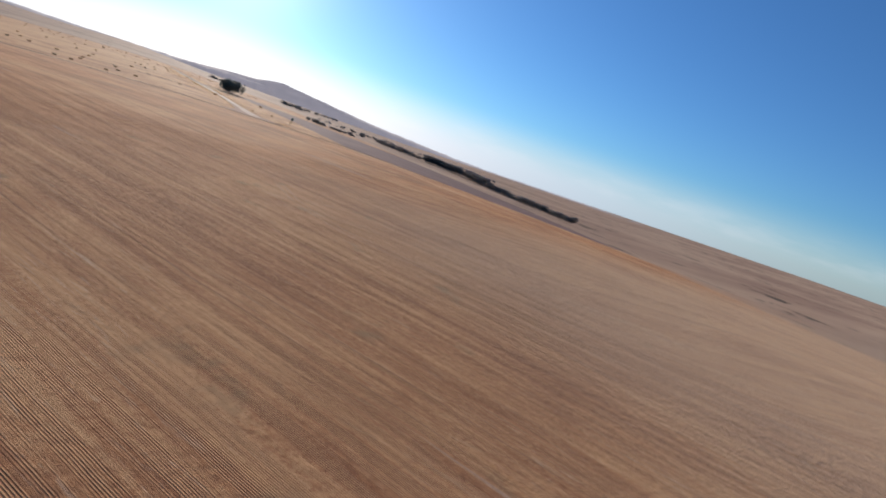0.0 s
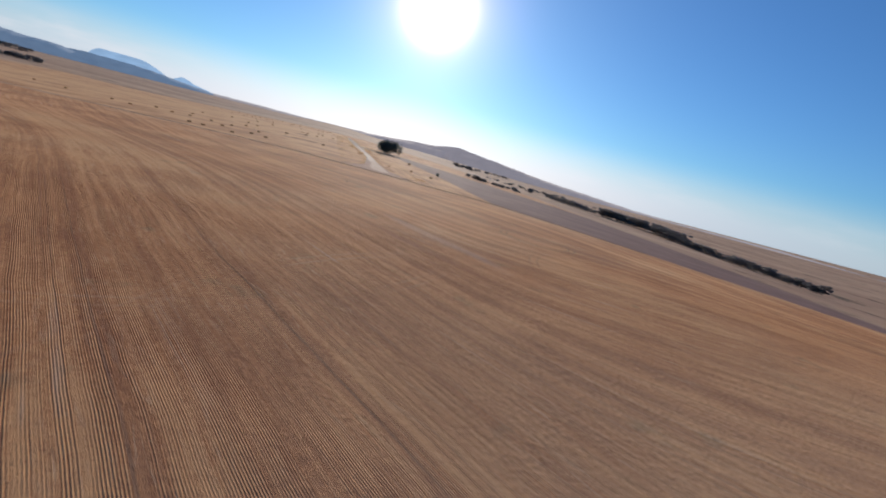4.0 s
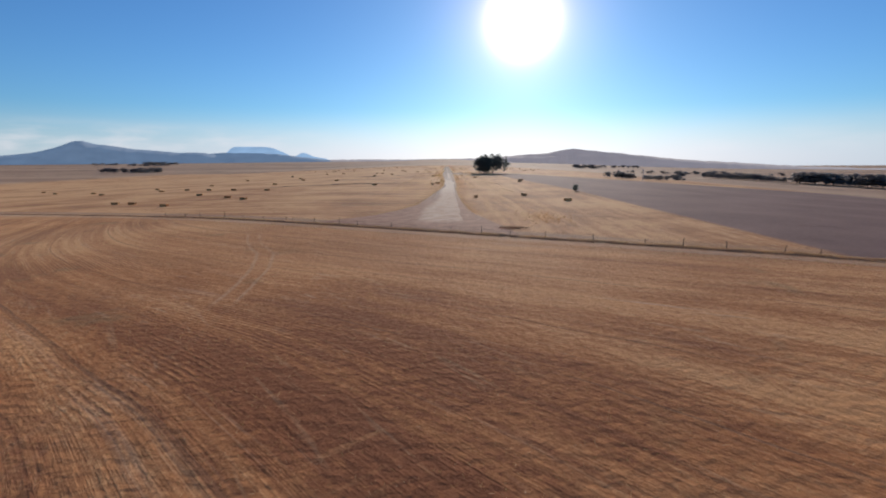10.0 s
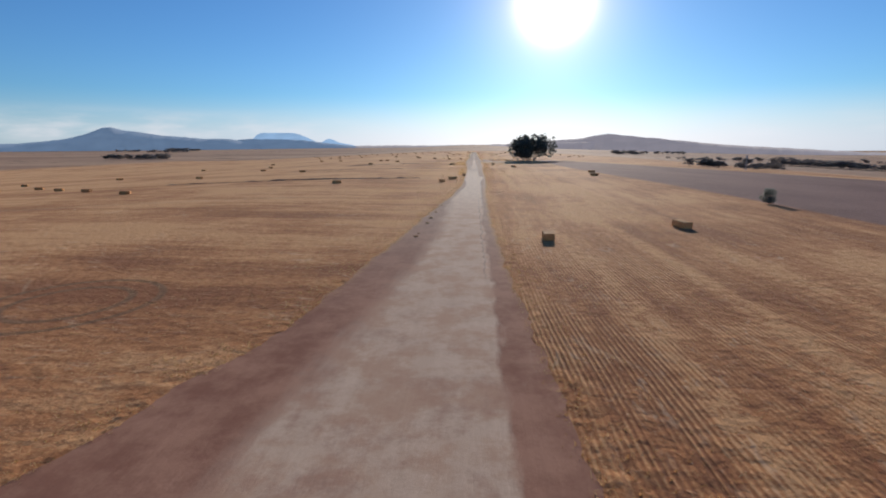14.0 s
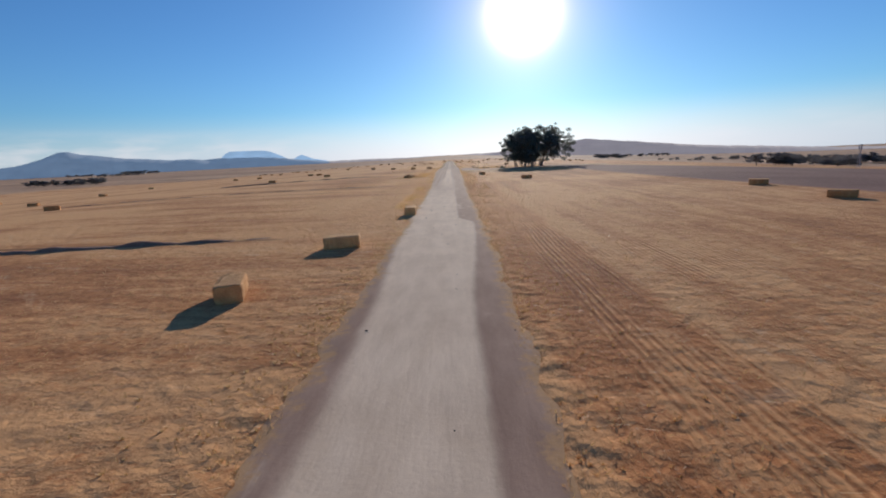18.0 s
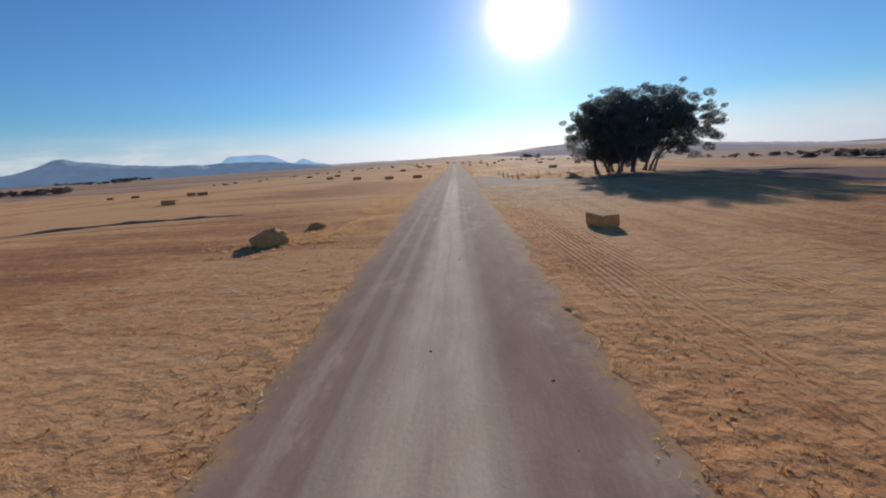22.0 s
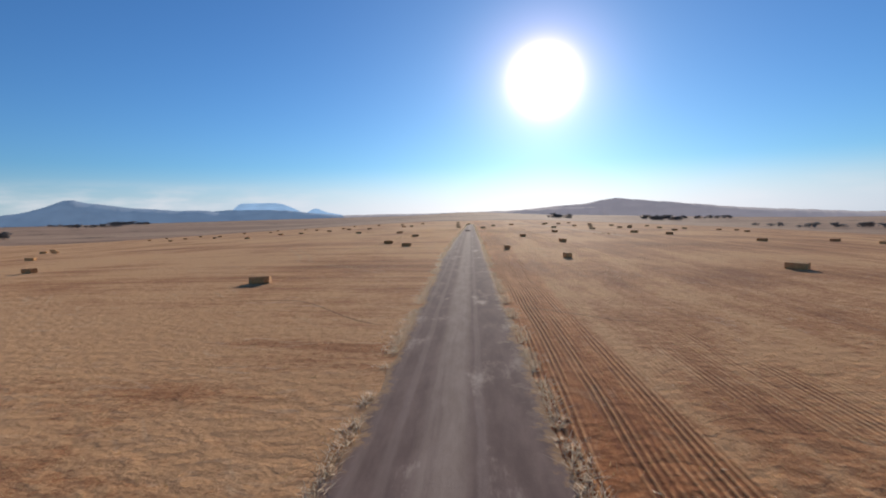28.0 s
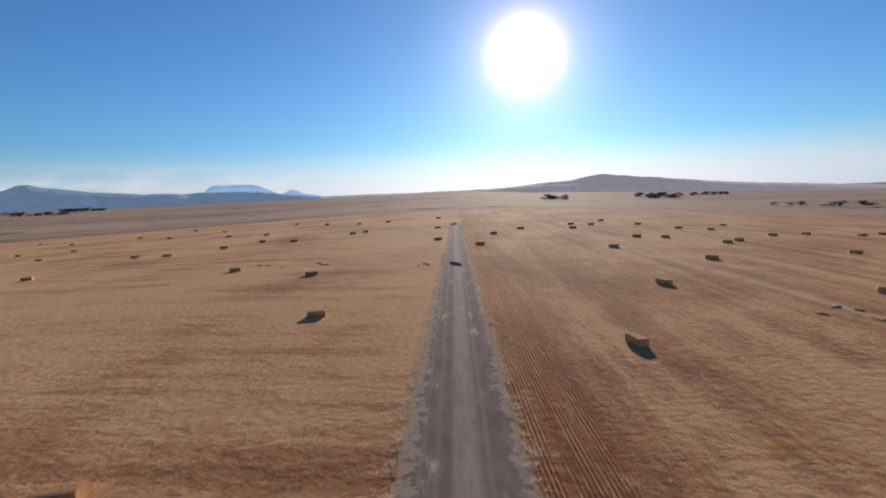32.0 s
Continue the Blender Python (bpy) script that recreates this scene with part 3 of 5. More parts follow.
    light = n.mix(n.smooth(mottle, 0.3, 0.7), (0.64, 0.485, 0.345), (0.75, 0.585, 0.425))
    light = n.mix(n.math("MULTIPLY", n.smooth(y, 490.0, 440.0), n.smooth(stain, 0.40, 0.62, 0.4, 0.95)), light, (0.52, 0.325, 0.21))
    colour = n.mix(pale, dark, light)
    colour = n.mix(n.math("MULTIPLY", n.smooth(fine, 0.62, 0.78), 0.35), colour, (0.13, 0.09, 0.08))
    # two narrow lines kept bright by wheels
    for line in (-3.15, -2.2, 0.75):
        trod = n.math("ABSOLUTE", n.math("SUBTRACT", n.math("ADD", x, n.math("MULTIPLY", blur, 0.16)), line))
        trod = n.math("MULTIPLY", n.smooth(trod, 0.26, 0.08), n.math("MULTIPLY", n.smooth(y, 560.0, 610.0), n.smooth(y, 635.0, 685.0, 1.0, 0.4)))
        colour = n.mix(n.math("MULTIPLY", trod, n.smooth(lines, 0.30, 0.6, 0.25, 0.7)), colour, (0.46, 0.35, 0.27))
    # straw trodden into a pale crust at the sides further on
    middle = n.math("ABSOLUTE", n.math("ADD", x, 0.6))
    crust = n.math("ADD", n.noise(where, 0.8, 5.0, 0.75), n.math("MULTIPLY", n.smooth(middle, 1.9, 3.6), 0.22))
    crust = n.math("MULTIPLY", n.smooth(crust, n.smooth(y, 840.0, 875.0, 0.70, 0.60), n.smooth(y, 840.0, 875.0, 0.80, 0.70)), n.math("MULTIPLY", n.math("MAXIMUM", n.smooth(y, 780.0, 812.0), n.math("MULTIPLY", n.math("MULTIPLY", n.smooth(x, 1.9, 2.5), n.smooth(y, 540.0, 580.0, 0.0, 0.7)), n.smooth(y, 650.0, 620.0))), n.smooth(middle, 1.3, 2.2)))
    colour = n.mix(n.math("MULTIPLY", crust, n.smooth(fine, 0.3, 0.6, 0.3, 0.7)), colour, (0.50, 0.385, 0.27))
    # straw blown in over the edges
    inner = n.add("ShaderNodeAttribute")
    inner.attribute_name = "inner"
    fringe = n.math("ADD", inner.outputs["Fac"], n.math("MULTIPLY", n.math("SUBTRACT", n.noise(where, 1.7, 5.0, 0.75), 0.5), 2.4))
    fringe = n.math("MULTIPLY", n.smooth(fringe, 0.55, 0.0), n.math("MULTIPLY", n.smooth(y, 405.0, 440.0), n.smooth(inner.outputs["Fac"], 1.6, 0.6)))
    colour = n.mix(n.math("MULTIPLY", fringe, 0.85), colour, n.mix(fine, (0.36, 0.19, 0.085), (0.62, 0.40, 0.21)))
    # a thin dark crack down the pale part
    crack = n.math("ABSOLUTE", n.math("SUBTRACT", n.math("ADD", x, n.math("MULTIPLY", n.math("SUBTRACT", n.noise(n.vec(0.0, n.math("MULTIPLY", y, 0.35)), 1.0, 5.0, 0.6), 0.5), 1.5)), 0.15))
    crack = n.math("MULTIPLY", n.smooth(crack, 0.12, 0.03), n.math("MULTIPLY", n.smooth(y, 415.0, 425.0), n.smooth(y, 485.0, 455.0)))
    colour = n.mix(n.math("MULTIPLY", crack, n.smooth(stain, 0.35, 0.6, 0.1, 0.6)), colour, (0.20, 0.145, 0.125))
    n.put(shader.inputs["Base Color"], colour)
    shader.inputs["Specular IOR Level"].default_value = 0.03
    shader.inputs["Roughness"].default_value = 0.95
    height = n.math("ADD", n.math("MULTIPLY", fine, 0.5), n.math("ADD", lines, mottle))
    n.put(shader.inputs["Normal"], n.bump(height, 0.4, 0.05))
    return mat


def leaf_material(name, dark, light, through_light=0.22):
    mat, n, shader = material(name)
    own = n.add("ShaderNodeNewGeometry").outputs["Random Per Island"]
    tint = n.mix(own, dark, light)
    n.put(shader.inputs["Base Color"], tint)
    shader.inputs["Roughness"].default_value = 0.55
    shader.inputs["Specular IOR Level"].default_value = 0.3
    glowing = n.add("ShaderNodeBsdfTranslucent")
    n.put(glowing.inputs["Color"], tint)
    both = n.add("ShaderNodeMixShader")
    both.inputs[0].default_value = through_light
    mat.node_tree.links.new(shader.outputs[0], both.inputs[1])
    mat.node_tree.links.new(glowing.outputs[0], both.inputs[2])
    mat.node_tree.links.new(both.outputs[0], mat.node_tree.nodes["Material Output"].inputs["Surface"])
    return mat


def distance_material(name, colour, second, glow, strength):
    """Far hills: the haze of miles of air put into colour and glow."""
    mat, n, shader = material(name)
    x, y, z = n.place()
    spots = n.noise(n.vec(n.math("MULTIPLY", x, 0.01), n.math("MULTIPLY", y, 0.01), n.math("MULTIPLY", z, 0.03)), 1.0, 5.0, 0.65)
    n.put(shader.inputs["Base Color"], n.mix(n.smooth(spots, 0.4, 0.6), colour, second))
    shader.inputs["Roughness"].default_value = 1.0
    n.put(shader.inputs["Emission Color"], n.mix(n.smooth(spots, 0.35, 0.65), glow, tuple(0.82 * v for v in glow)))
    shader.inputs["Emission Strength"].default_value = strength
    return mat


FIELD, ROAD = field_material(), road_material()
BALE = plain("straw_bale", (0.44, 0.20, 0.078), (0.70, 0.40, 0.17), 2.2, 0.9, 0.8, 0.05)
BARK = plain("eucalypt_bark", (0.12, 0.09, 0.072), (0.29, 0.235, 0.195), 1.2)
LEAVES = leaf_material("eucalypt_leaves", (0.092, 0.108, 0.096), (0.205, 0.222, 0.195), 0.5)
# distant foliage: paler grey, with the haze put into its colour
HAZY_LEAVES = leaf_material("far_leaves", (0.13, 0.125, 0.13), (0.21, 0.20, 0.20), 0.5)
DRY = leaf_material("dry_grass_blades", (0.42, 0.25, 0.10), (0.76, 0.52, 0.25), 0.5)
STALK = leaf_material("matted_straw", (0.34, 0.17, 0.07), (0.66, 0.42, 0.20), 0.4)
TUFT = leaf_material("brown_grass_blades", (0.42, 0.22, 0.09), (0.68, 0.42, 0.19), 0.6)
PALE = leaf_material("bleached_straw", (0.42, 0.31, 0.20), (0.80, 0.66, 0.48), 0.5)
WEED = leaf_material("dead_weeds", (0.15, 0.085, 0.055), (0.34, 0.205, 0.13), 0.4)
EARTH = plain("loose_earth", (0.22, 0.125, 0.09), (0.38, 0.24, 0.175), 1.5, 0.95, 0.8, 0.08)
CLOD = plain("matted_grass", (0.34, 0.165, 0.07), (0.55, 0.315, 0.135), 1.6, 0.95, 0.5, 0.03)
STONE = plain("field_stone", (0.07, 0.052, 0.045), (0.16, 0.12, 0.10), 6.0)
POST = plain("weathered_post", (0.09, 0.065, 0.05), (0.22, 0.17, 0.13), 3.0)
WIRE = plain("fence_wire", (0.10, 0.09, 0.085), (0.2, 0.18, 0.17), 3.0, 0.5)
STEEL = plain("galvanised_steel", (0.30, 0.31, 0.33), (0.45, 0.46, 0.48), 2.0, 0.5)
# hill colours and their faint glow carry the distance haze
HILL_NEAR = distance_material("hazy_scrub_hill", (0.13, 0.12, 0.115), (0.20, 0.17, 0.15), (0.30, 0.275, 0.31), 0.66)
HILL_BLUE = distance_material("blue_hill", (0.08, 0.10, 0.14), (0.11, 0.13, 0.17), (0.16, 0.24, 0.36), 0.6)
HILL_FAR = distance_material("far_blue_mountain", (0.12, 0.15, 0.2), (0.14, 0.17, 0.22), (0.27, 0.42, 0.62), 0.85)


# ---------------------------------------------------------------- ground
def step(value, low, high):
    t = np.clip((value - low) / (high - low), 0.0, 1.0)
    return t * t * (3 - 2 * t)


def ground_height(x, y):
    """A broad flat crown that rises towards the far ridge; its falls east and west are shaped to fit the camera's view.
    """
    x, y = np.asarray(x, float), np.asarray(y, float)
    east = np.clip(x - 42.0, 0.0, 500.0)
    fall = -0.062 * east * east / (east + 25.0) - 38.0 * step(x, 520.0, 2400.0)
    west = np.clip(-x - 35.0, 0.0, 400.0)
    fall = fall - (0.045 * west * west / (west + 40.0) + 10.0 * step(-x, 420.0, 2500.0)) * step(y, 250.0, 420.0)
    rise = 11.0 * step(np.hypot(x, y - 450), 950.0, 3200.0) * (1 - step(x, 300.0, 1500.0))
    past = y + 0.445 * x - 357.5
    past = past + 0.22 * np.sin(0.55 * x) + 0.14 * np.sin(1.9 * x + 1)
    uneven = 0.7 + 0.28 * np.sin(0.83 * x + 2) + 0.24 * np.sin(2.3 * x)
    ditch = (-0.24 * np.exp(-((past + 0.3) / 0.6) ** 2) + 0.14 * np.exp(-((past - 1.0) / 0.45) ** 2)) * uneven
    return fall + rise + ditch * (np.abs(x) < 400)


def part(name, bm, mat, parent, label=""):
    """Links a bmesh, or a mesh, as one mesh object under a thing or a part."""
    if isinstance(bm, bmesh.types.BMesh):
        me = bpy.data.meshes.new(name)
        bm.to_mesh(me)
        bm.free()
    else:
        me = bm
    if not me.materials:
        me.materials.append(mat)
    ob = new(name, me)
    ob.parent = parent
    if label:
        tagged(ob, label)
    return ob


def sheet(name, xs, ys, z):
    """A grid mesh over the given lines; z takes arrays."""
    gx, gy = np.meshgrid(xs, ys)
    verts = np.stack([gx, gy, z(gx, gy)], -1).reshape(-1, 3)
    w, h = len(xs), len(ys)
    a = (np.arange(h - 1)[:, None] * w + np.arange(w - 1)[None]).ravel()
    faces = np.stack([a, a + 1, a + 1 + w, a + w], -1)
    return from_arrays(name, verts, faces)


def from_arrays(name, verts, faces, smooth=True):
    """A mesh from arrays of places and of faces with one number of corners."""
    me = bpy.data.meshes.new(name)
    verts, faces = np.asarray(verts, np.float32), np.asarray(faces, np.int32)
    corners = faces.shape[1]
    me.vertices.add(len(verts))
    me.vertices.foreach_set("co", verts.ravel())
    me.loops.add(faces.size)
    me.loops.foreach_set("vertex_index", faces.ravel())
    me.polygons.add(len(faces))
    me.polygons.foreach_set("loop_start", np.arange(0, faces.size, corners, dtype=np.int32))
    me.polygons.foreach_set("use_smooth", np.full(len(faces), smooth))
    me.update(calc_edges=True)
    return me


def lines(*spans):
    """Grid lines from (start, end, step) spans laid end to end."""
    out = [np.arange(a, b, s) for a, b, s in spans]
    return np.concatenate(out + [[spans[-1][1]]])


gx = lines((-6000, -1200, 240), (-1200, -400, 80), (-400, -60, 5), (-60, 60, 0.5), (60, 300, 5), (300, 600, 20), (600, 1200, 60), (1200, 6000, 240))
gy = lines((-2500, -100, 150), (-100, 320, 10), (320, 390, 0.4), (390, 1300, 10), (1300, 2400, 60), (2400, 6000, 200))
ground = new("ground", sheet("ground", gx, gy, ground_height))
ground.data.materials.append(FIELD)
tagged(ground, "golden-brown stubble field with drilled rows and bare red soil", "field", kind="structure")

# the track: edges by distance along it, made ragged
TRACK_Y = (368, 372, 377, 384, 395, 408, 428, 450, 480, 505, 540, 585, 640, 670, 700, 740, 790, 830, 855, 900, 956, 1030, 1100)
TRACK_L = (-28, -27.5, -25, -19.5, -14.9, -11.2, -9.4, -7.8, -5.2, -3.9, -3.6, -3.7, -4.8, -5.5, -5.6, -5.0, -3.8, -4.0, -4.7, -4.6, -4.0, -2.9, -2.2)
TRACK_R = (9.4, 8.4, 6.4, 4.2, 3.0, 2.4, 1.9, 1.6, 1.7, 2.5, 3.0, 3.1, 3.8, 3.7, 4.2, 4.0, 3.5, 3.1, 3.0, 3.0, 2.6, 2.4, 1.6)


def wobble(y, seed, size, scale):
    return np.array([size * noise.fractal((v * scale, seed, 0.3), 1.0, 2.0, 4) for v in np.ravel(y)])


def track_edges(y):
    return (np.interp(y, TRACK_Y, TRACK_L) + wobble(y, 3.1, 0.35, 0.35) + wobble(y, 5.5, 0.16, 1.7), np.interp(y, TRACK_Y, TRACK_R) + wobble(y, 8.7, 0.3, 0.35) + wobble(y, 6.5, 0.16, 1.7))


def track_mesh():
    ys = np.arange(368.0, 1100.0, 0.5)
    left, right = track_edges(ys)
    across = np.array((0, 0.015, 0.035, 0.06, 0.1, 0.16, 0.24, 0.36, 0.5, 0.64, 0.76, 0.84, 0.9, 0.94, 0.965, 0.985, 1.0))
    gx = left[:, None] * (1 - across) + right[:, None] * across
    gy = np.repeat(ys[:, None], 17, 1)
    # below the junction the dirt runs up to the fence
    shift = np.clip(1 - (gy - 368) / 14, 0, 1)
    gy = gy + shift * (-0.445 * gx - 8.6)
    # wheels have worn two shallow ruts
    rut = -0.05 * (np.exp(-((gx + 2.1) / 0.35) ** 2) + np.exp(-((gx - 0.3) / 0.35) ** 2))
    side = np.minimum(across, 1 - across)[None]
    gz = 0.015 + 0.055 * np.clip(side / 0.12, 0, 1) + rut
    verts = np.stack([gx, gy, gz], -1).reshape(-1, 3)
    a = (np.arange(len(ys) - 1)[:, None] * 17 + np.arange(16)[None]).ravel()
    me = from_arrays("road", verts, np.stack([a, a + 1, a + 18, a + 17], -1))
    # metres in from the nearer edge
    inner = np.minimum(gx - left[:, None], right[:, None] - gx)
    me.attributes.new("inner", "FLOAT", "POINT").data.foreach_set("value", inner.astype(np.float32).ravel())
    return me


road = new("road", track_mesh())
road.data.materials.append(ROAD)
tagged(road, "unpaved farm track of pale dust and grey-brown packed earth", "dirt road", kind="structure")


def side_track_mesh():
    xs = np.arange(3.0, 62.0, 0.5)
    low = 681.2 + 0.03 * (xs - 3) + wobble(xs, 21.0, 0.4, 0.4) + -3.0 * np.exp(-(xs - 3) / 2.0)
    # beside the track the bare earth reaches along the fence
    high = 693.0 - 0.06 * (xs - 10) + wobble(xs, 25.0, 0.35, 0.4) + 25.0 * (1 - step(xs, 8.6, 11.4)) + 4.0 * np.exp(-(xs - 3) / 2.0)
    across = np.array((0, 0.04, 0.1, 0.2, 0.5, 0.8, 0.9, 0.96, 1.0))
    gy = low[:, None] * (1 - across) + high[:, None] * across
    gx = np.repeat(xs[:, None], 9, 1)
    gz = 0.012 + 0.03 * np.clip(np.minimum(across, 1 - across)[None] / 0.15, 0, 1) + 0 * gx
    verts = np.stack([gx, gy, gz], -1).reshape(-1, 3)
    a = (np.arange(len(xs) - 1)[:, None] * 9 + np.arange(8)[None]).ravel()
    me = from_arrays("side_track", verts, np.stack([a, a + 9, a + 10, a + 1], -1))
    inner = np.minimum(gy - low[:, None], high[:, None] - gy)
    me.attributes.new("inner", "FLOAT", "POINT").data.foreach_set("value", inner.astype(np.float32).ravel())
    return me


side_track = new("side_track", side_track_mesh())
side_track.data.materials.append(ROAD)
tagged(side_track, "bare grey-brown earth track turning off towards the gum trees", "dirt road", kind="structure")


# ---------------------------------------------------------------- far hills
def ridge(name, crest, radius, depth, mat, label, rough=1.0):
    """A long hill whose crest is given by bearing and elevation, in degrees from the middle of the valley, set to fit
    the camera's view.
    """
    bearings, rises = zip(*crest)
    az = np.arange(bearings[0], bearings[-1], 0.12)
    el = np.interp(az, bearings, rises)
    kernel = np.hanning(7) / np.hanning(7).sum()
    el = np.convolve(np.pad(el, 3, mode="edge"), kernel, "valid")
    el = el + np.array([0.05 * rough * noise.fractal((a * 0.9, radius * 0.01, 0.0), 1.0, 2.0, 5) for a in az])
    top = 11.0 + radius * np.tan(np.radians(el))
    rows = np.linspace(-1, 1, 9)
    verts = []
    for r in rows:
        dist = radius + r * depth
        x, y = dist * np.sin(np.radians(az)), 450 + dist * np.cos(np.radians(az))
        base = -120.0
        bulge = (1 - abs(r)) ** 0.8
        z = base + (top - base) * bulge + np.array([(1 - abs(r)) * 6 * rough * noise.noise((a * 2.0, r * 2.0, radius)) for a in az]) * (abs(r) > 0.01)
        verts.append(np.stack([x, y, z], -1))
    w = len(az)
    a = (np.arange(8)[:, None] * w + np.arange(w - 1)[None]).ravel()
    me = from_arrays(name, np.concatenate(verts), np.stack([a, a + 1, a + 1 + w, a + w], -1))
    me.materials.append(mat)
    return tagged(new(name, me), label, "hill", kind="structure")


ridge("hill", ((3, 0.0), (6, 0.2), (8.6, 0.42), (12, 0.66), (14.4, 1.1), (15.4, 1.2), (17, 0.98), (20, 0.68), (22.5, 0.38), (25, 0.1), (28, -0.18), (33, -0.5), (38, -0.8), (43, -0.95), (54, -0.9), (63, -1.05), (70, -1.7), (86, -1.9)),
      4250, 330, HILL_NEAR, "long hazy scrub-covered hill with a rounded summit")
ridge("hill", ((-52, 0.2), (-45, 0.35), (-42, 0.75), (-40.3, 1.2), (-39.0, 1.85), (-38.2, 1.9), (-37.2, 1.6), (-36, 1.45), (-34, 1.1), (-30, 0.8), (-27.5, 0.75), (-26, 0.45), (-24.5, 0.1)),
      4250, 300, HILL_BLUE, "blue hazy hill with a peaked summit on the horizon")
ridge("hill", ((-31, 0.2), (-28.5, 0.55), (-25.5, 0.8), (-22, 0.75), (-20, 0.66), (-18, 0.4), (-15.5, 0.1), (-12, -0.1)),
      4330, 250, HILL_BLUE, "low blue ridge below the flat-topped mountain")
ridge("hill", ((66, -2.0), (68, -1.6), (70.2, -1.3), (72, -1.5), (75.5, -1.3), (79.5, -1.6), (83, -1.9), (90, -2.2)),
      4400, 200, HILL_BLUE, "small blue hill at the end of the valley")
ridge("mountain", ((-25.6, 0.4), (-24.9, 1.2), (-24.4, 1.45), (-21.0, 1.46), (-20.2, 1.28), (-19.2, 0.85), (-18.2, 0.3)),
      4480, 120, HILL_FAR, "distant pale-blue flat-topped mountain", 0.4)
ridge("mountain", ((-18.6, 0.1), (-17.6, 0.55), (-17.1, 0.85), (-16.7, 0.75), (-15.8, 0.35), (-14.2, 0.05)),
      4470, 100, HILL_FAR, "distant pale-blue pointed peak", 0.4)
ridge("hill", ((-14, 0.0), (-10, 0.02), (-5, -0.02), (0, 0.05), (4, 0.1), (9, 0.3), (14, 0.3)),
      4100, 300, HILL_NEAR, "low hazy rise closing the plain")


# ---------------------------------------------------------------- leaves, grass and trees
rng = np.random.default_rng(7)


def leaf_quads(centres, length, width, droop=0.3, gen=rng):
    """Small folded leaves at the given places, each turned its own way: arrays of places and quads."""
    k = len(centres)
    way = gen.normal(size=(k, 3))
    way[:, 2] -= droop
    way /= np.linalg.norm(way, axis=1, keepdims=True)
    other = np.cross(way, gen.normal(size=(k, 3)))
    other /= np.linalg.norm(other, axis=1, keepdims=True) + 1e-9
    ln = (length * gen.uniform(0.6, 1.3, (k, 1))) / 2
    wd = (width * gen.uniform(0.6, 1.3, (k, 1))) / 2
    corners = np.stack([centres - way * ln, centres + other * wd, centres + way * ln, centres - other * wd], 1)
    return corners.reshape(-1, 3), np.arange(4 * k).reshape(-1, 4)


def tube(path, radii, sides=8):
    """A tapering round limb along a path: a bmesh-free mesh as arrays."""
    path = np.asarray(path, float)
    verts, faces = [], []
    for i, (p, r) in enumerate(zip(path, radii)):
        d = path[min(i + 1, len(path) - 1)] - path[max(i - 1, 0)]
        d /= np.linalg.norm(d)
        u = np.cross(d, (0.3, 0.9, 0.1))
        u /= np.linalg.norm(u)
        v = np.cross(d, u)
        a = np.linspace(0, 2 * np.pi, sides, endpoint=False)
        lump = 1 + 0.12 * np.sin(3 * a + i)
        verts.append(p + r * (np.cos(a) * lump)[:, None] * u + r * (np.sin(a) * lump)[:, None] * v)
    for i in range(len(path) - 1):
        for s in range(sides):
            t = (s + 1) % sides
            faces.append((i * sides + s, i * sides + t, (i + 1) * sides + t, (i + 1) * sides + s))
    return np.concatenate(verts), np.array(faces)


def bend(start, end, sag, steps, gen):
    t = np.linspace(0, 1, steps)[:, None]
    mid = gen.normal(size=3) * sag
    mid[2] = abs(mid[2]) * 0.6
    return np.asarray(start) * (1 - t) + np.asarray(end) * t + 4 * t * (1 - t) * mid


def crown_tufts(centres, sizes, leaves, length, width, gen):
    """Leaves gathered in flattened tufts."""
    places = []
    for c, s in zip(centres, sizes):
        k = int(leaves * s ** 2)
        p = gen.normal(size=(k, 3))
        p /= np.linalg.norm(p, axis=1, keepdims=True)
        p *= gen.uniform(0.35, 1.0, (k, 1)) ** 0.5
        p *= np.array([1.0, 1.0, 0.62]) * s
        p *= 1 + 0.25 * np.sin(5 * p[:, :1] + 3 * p[:, 1:2])
        places.append(p + c)
    return leaf_quads(np.concatenate(places), length, width, 0.5, gen)


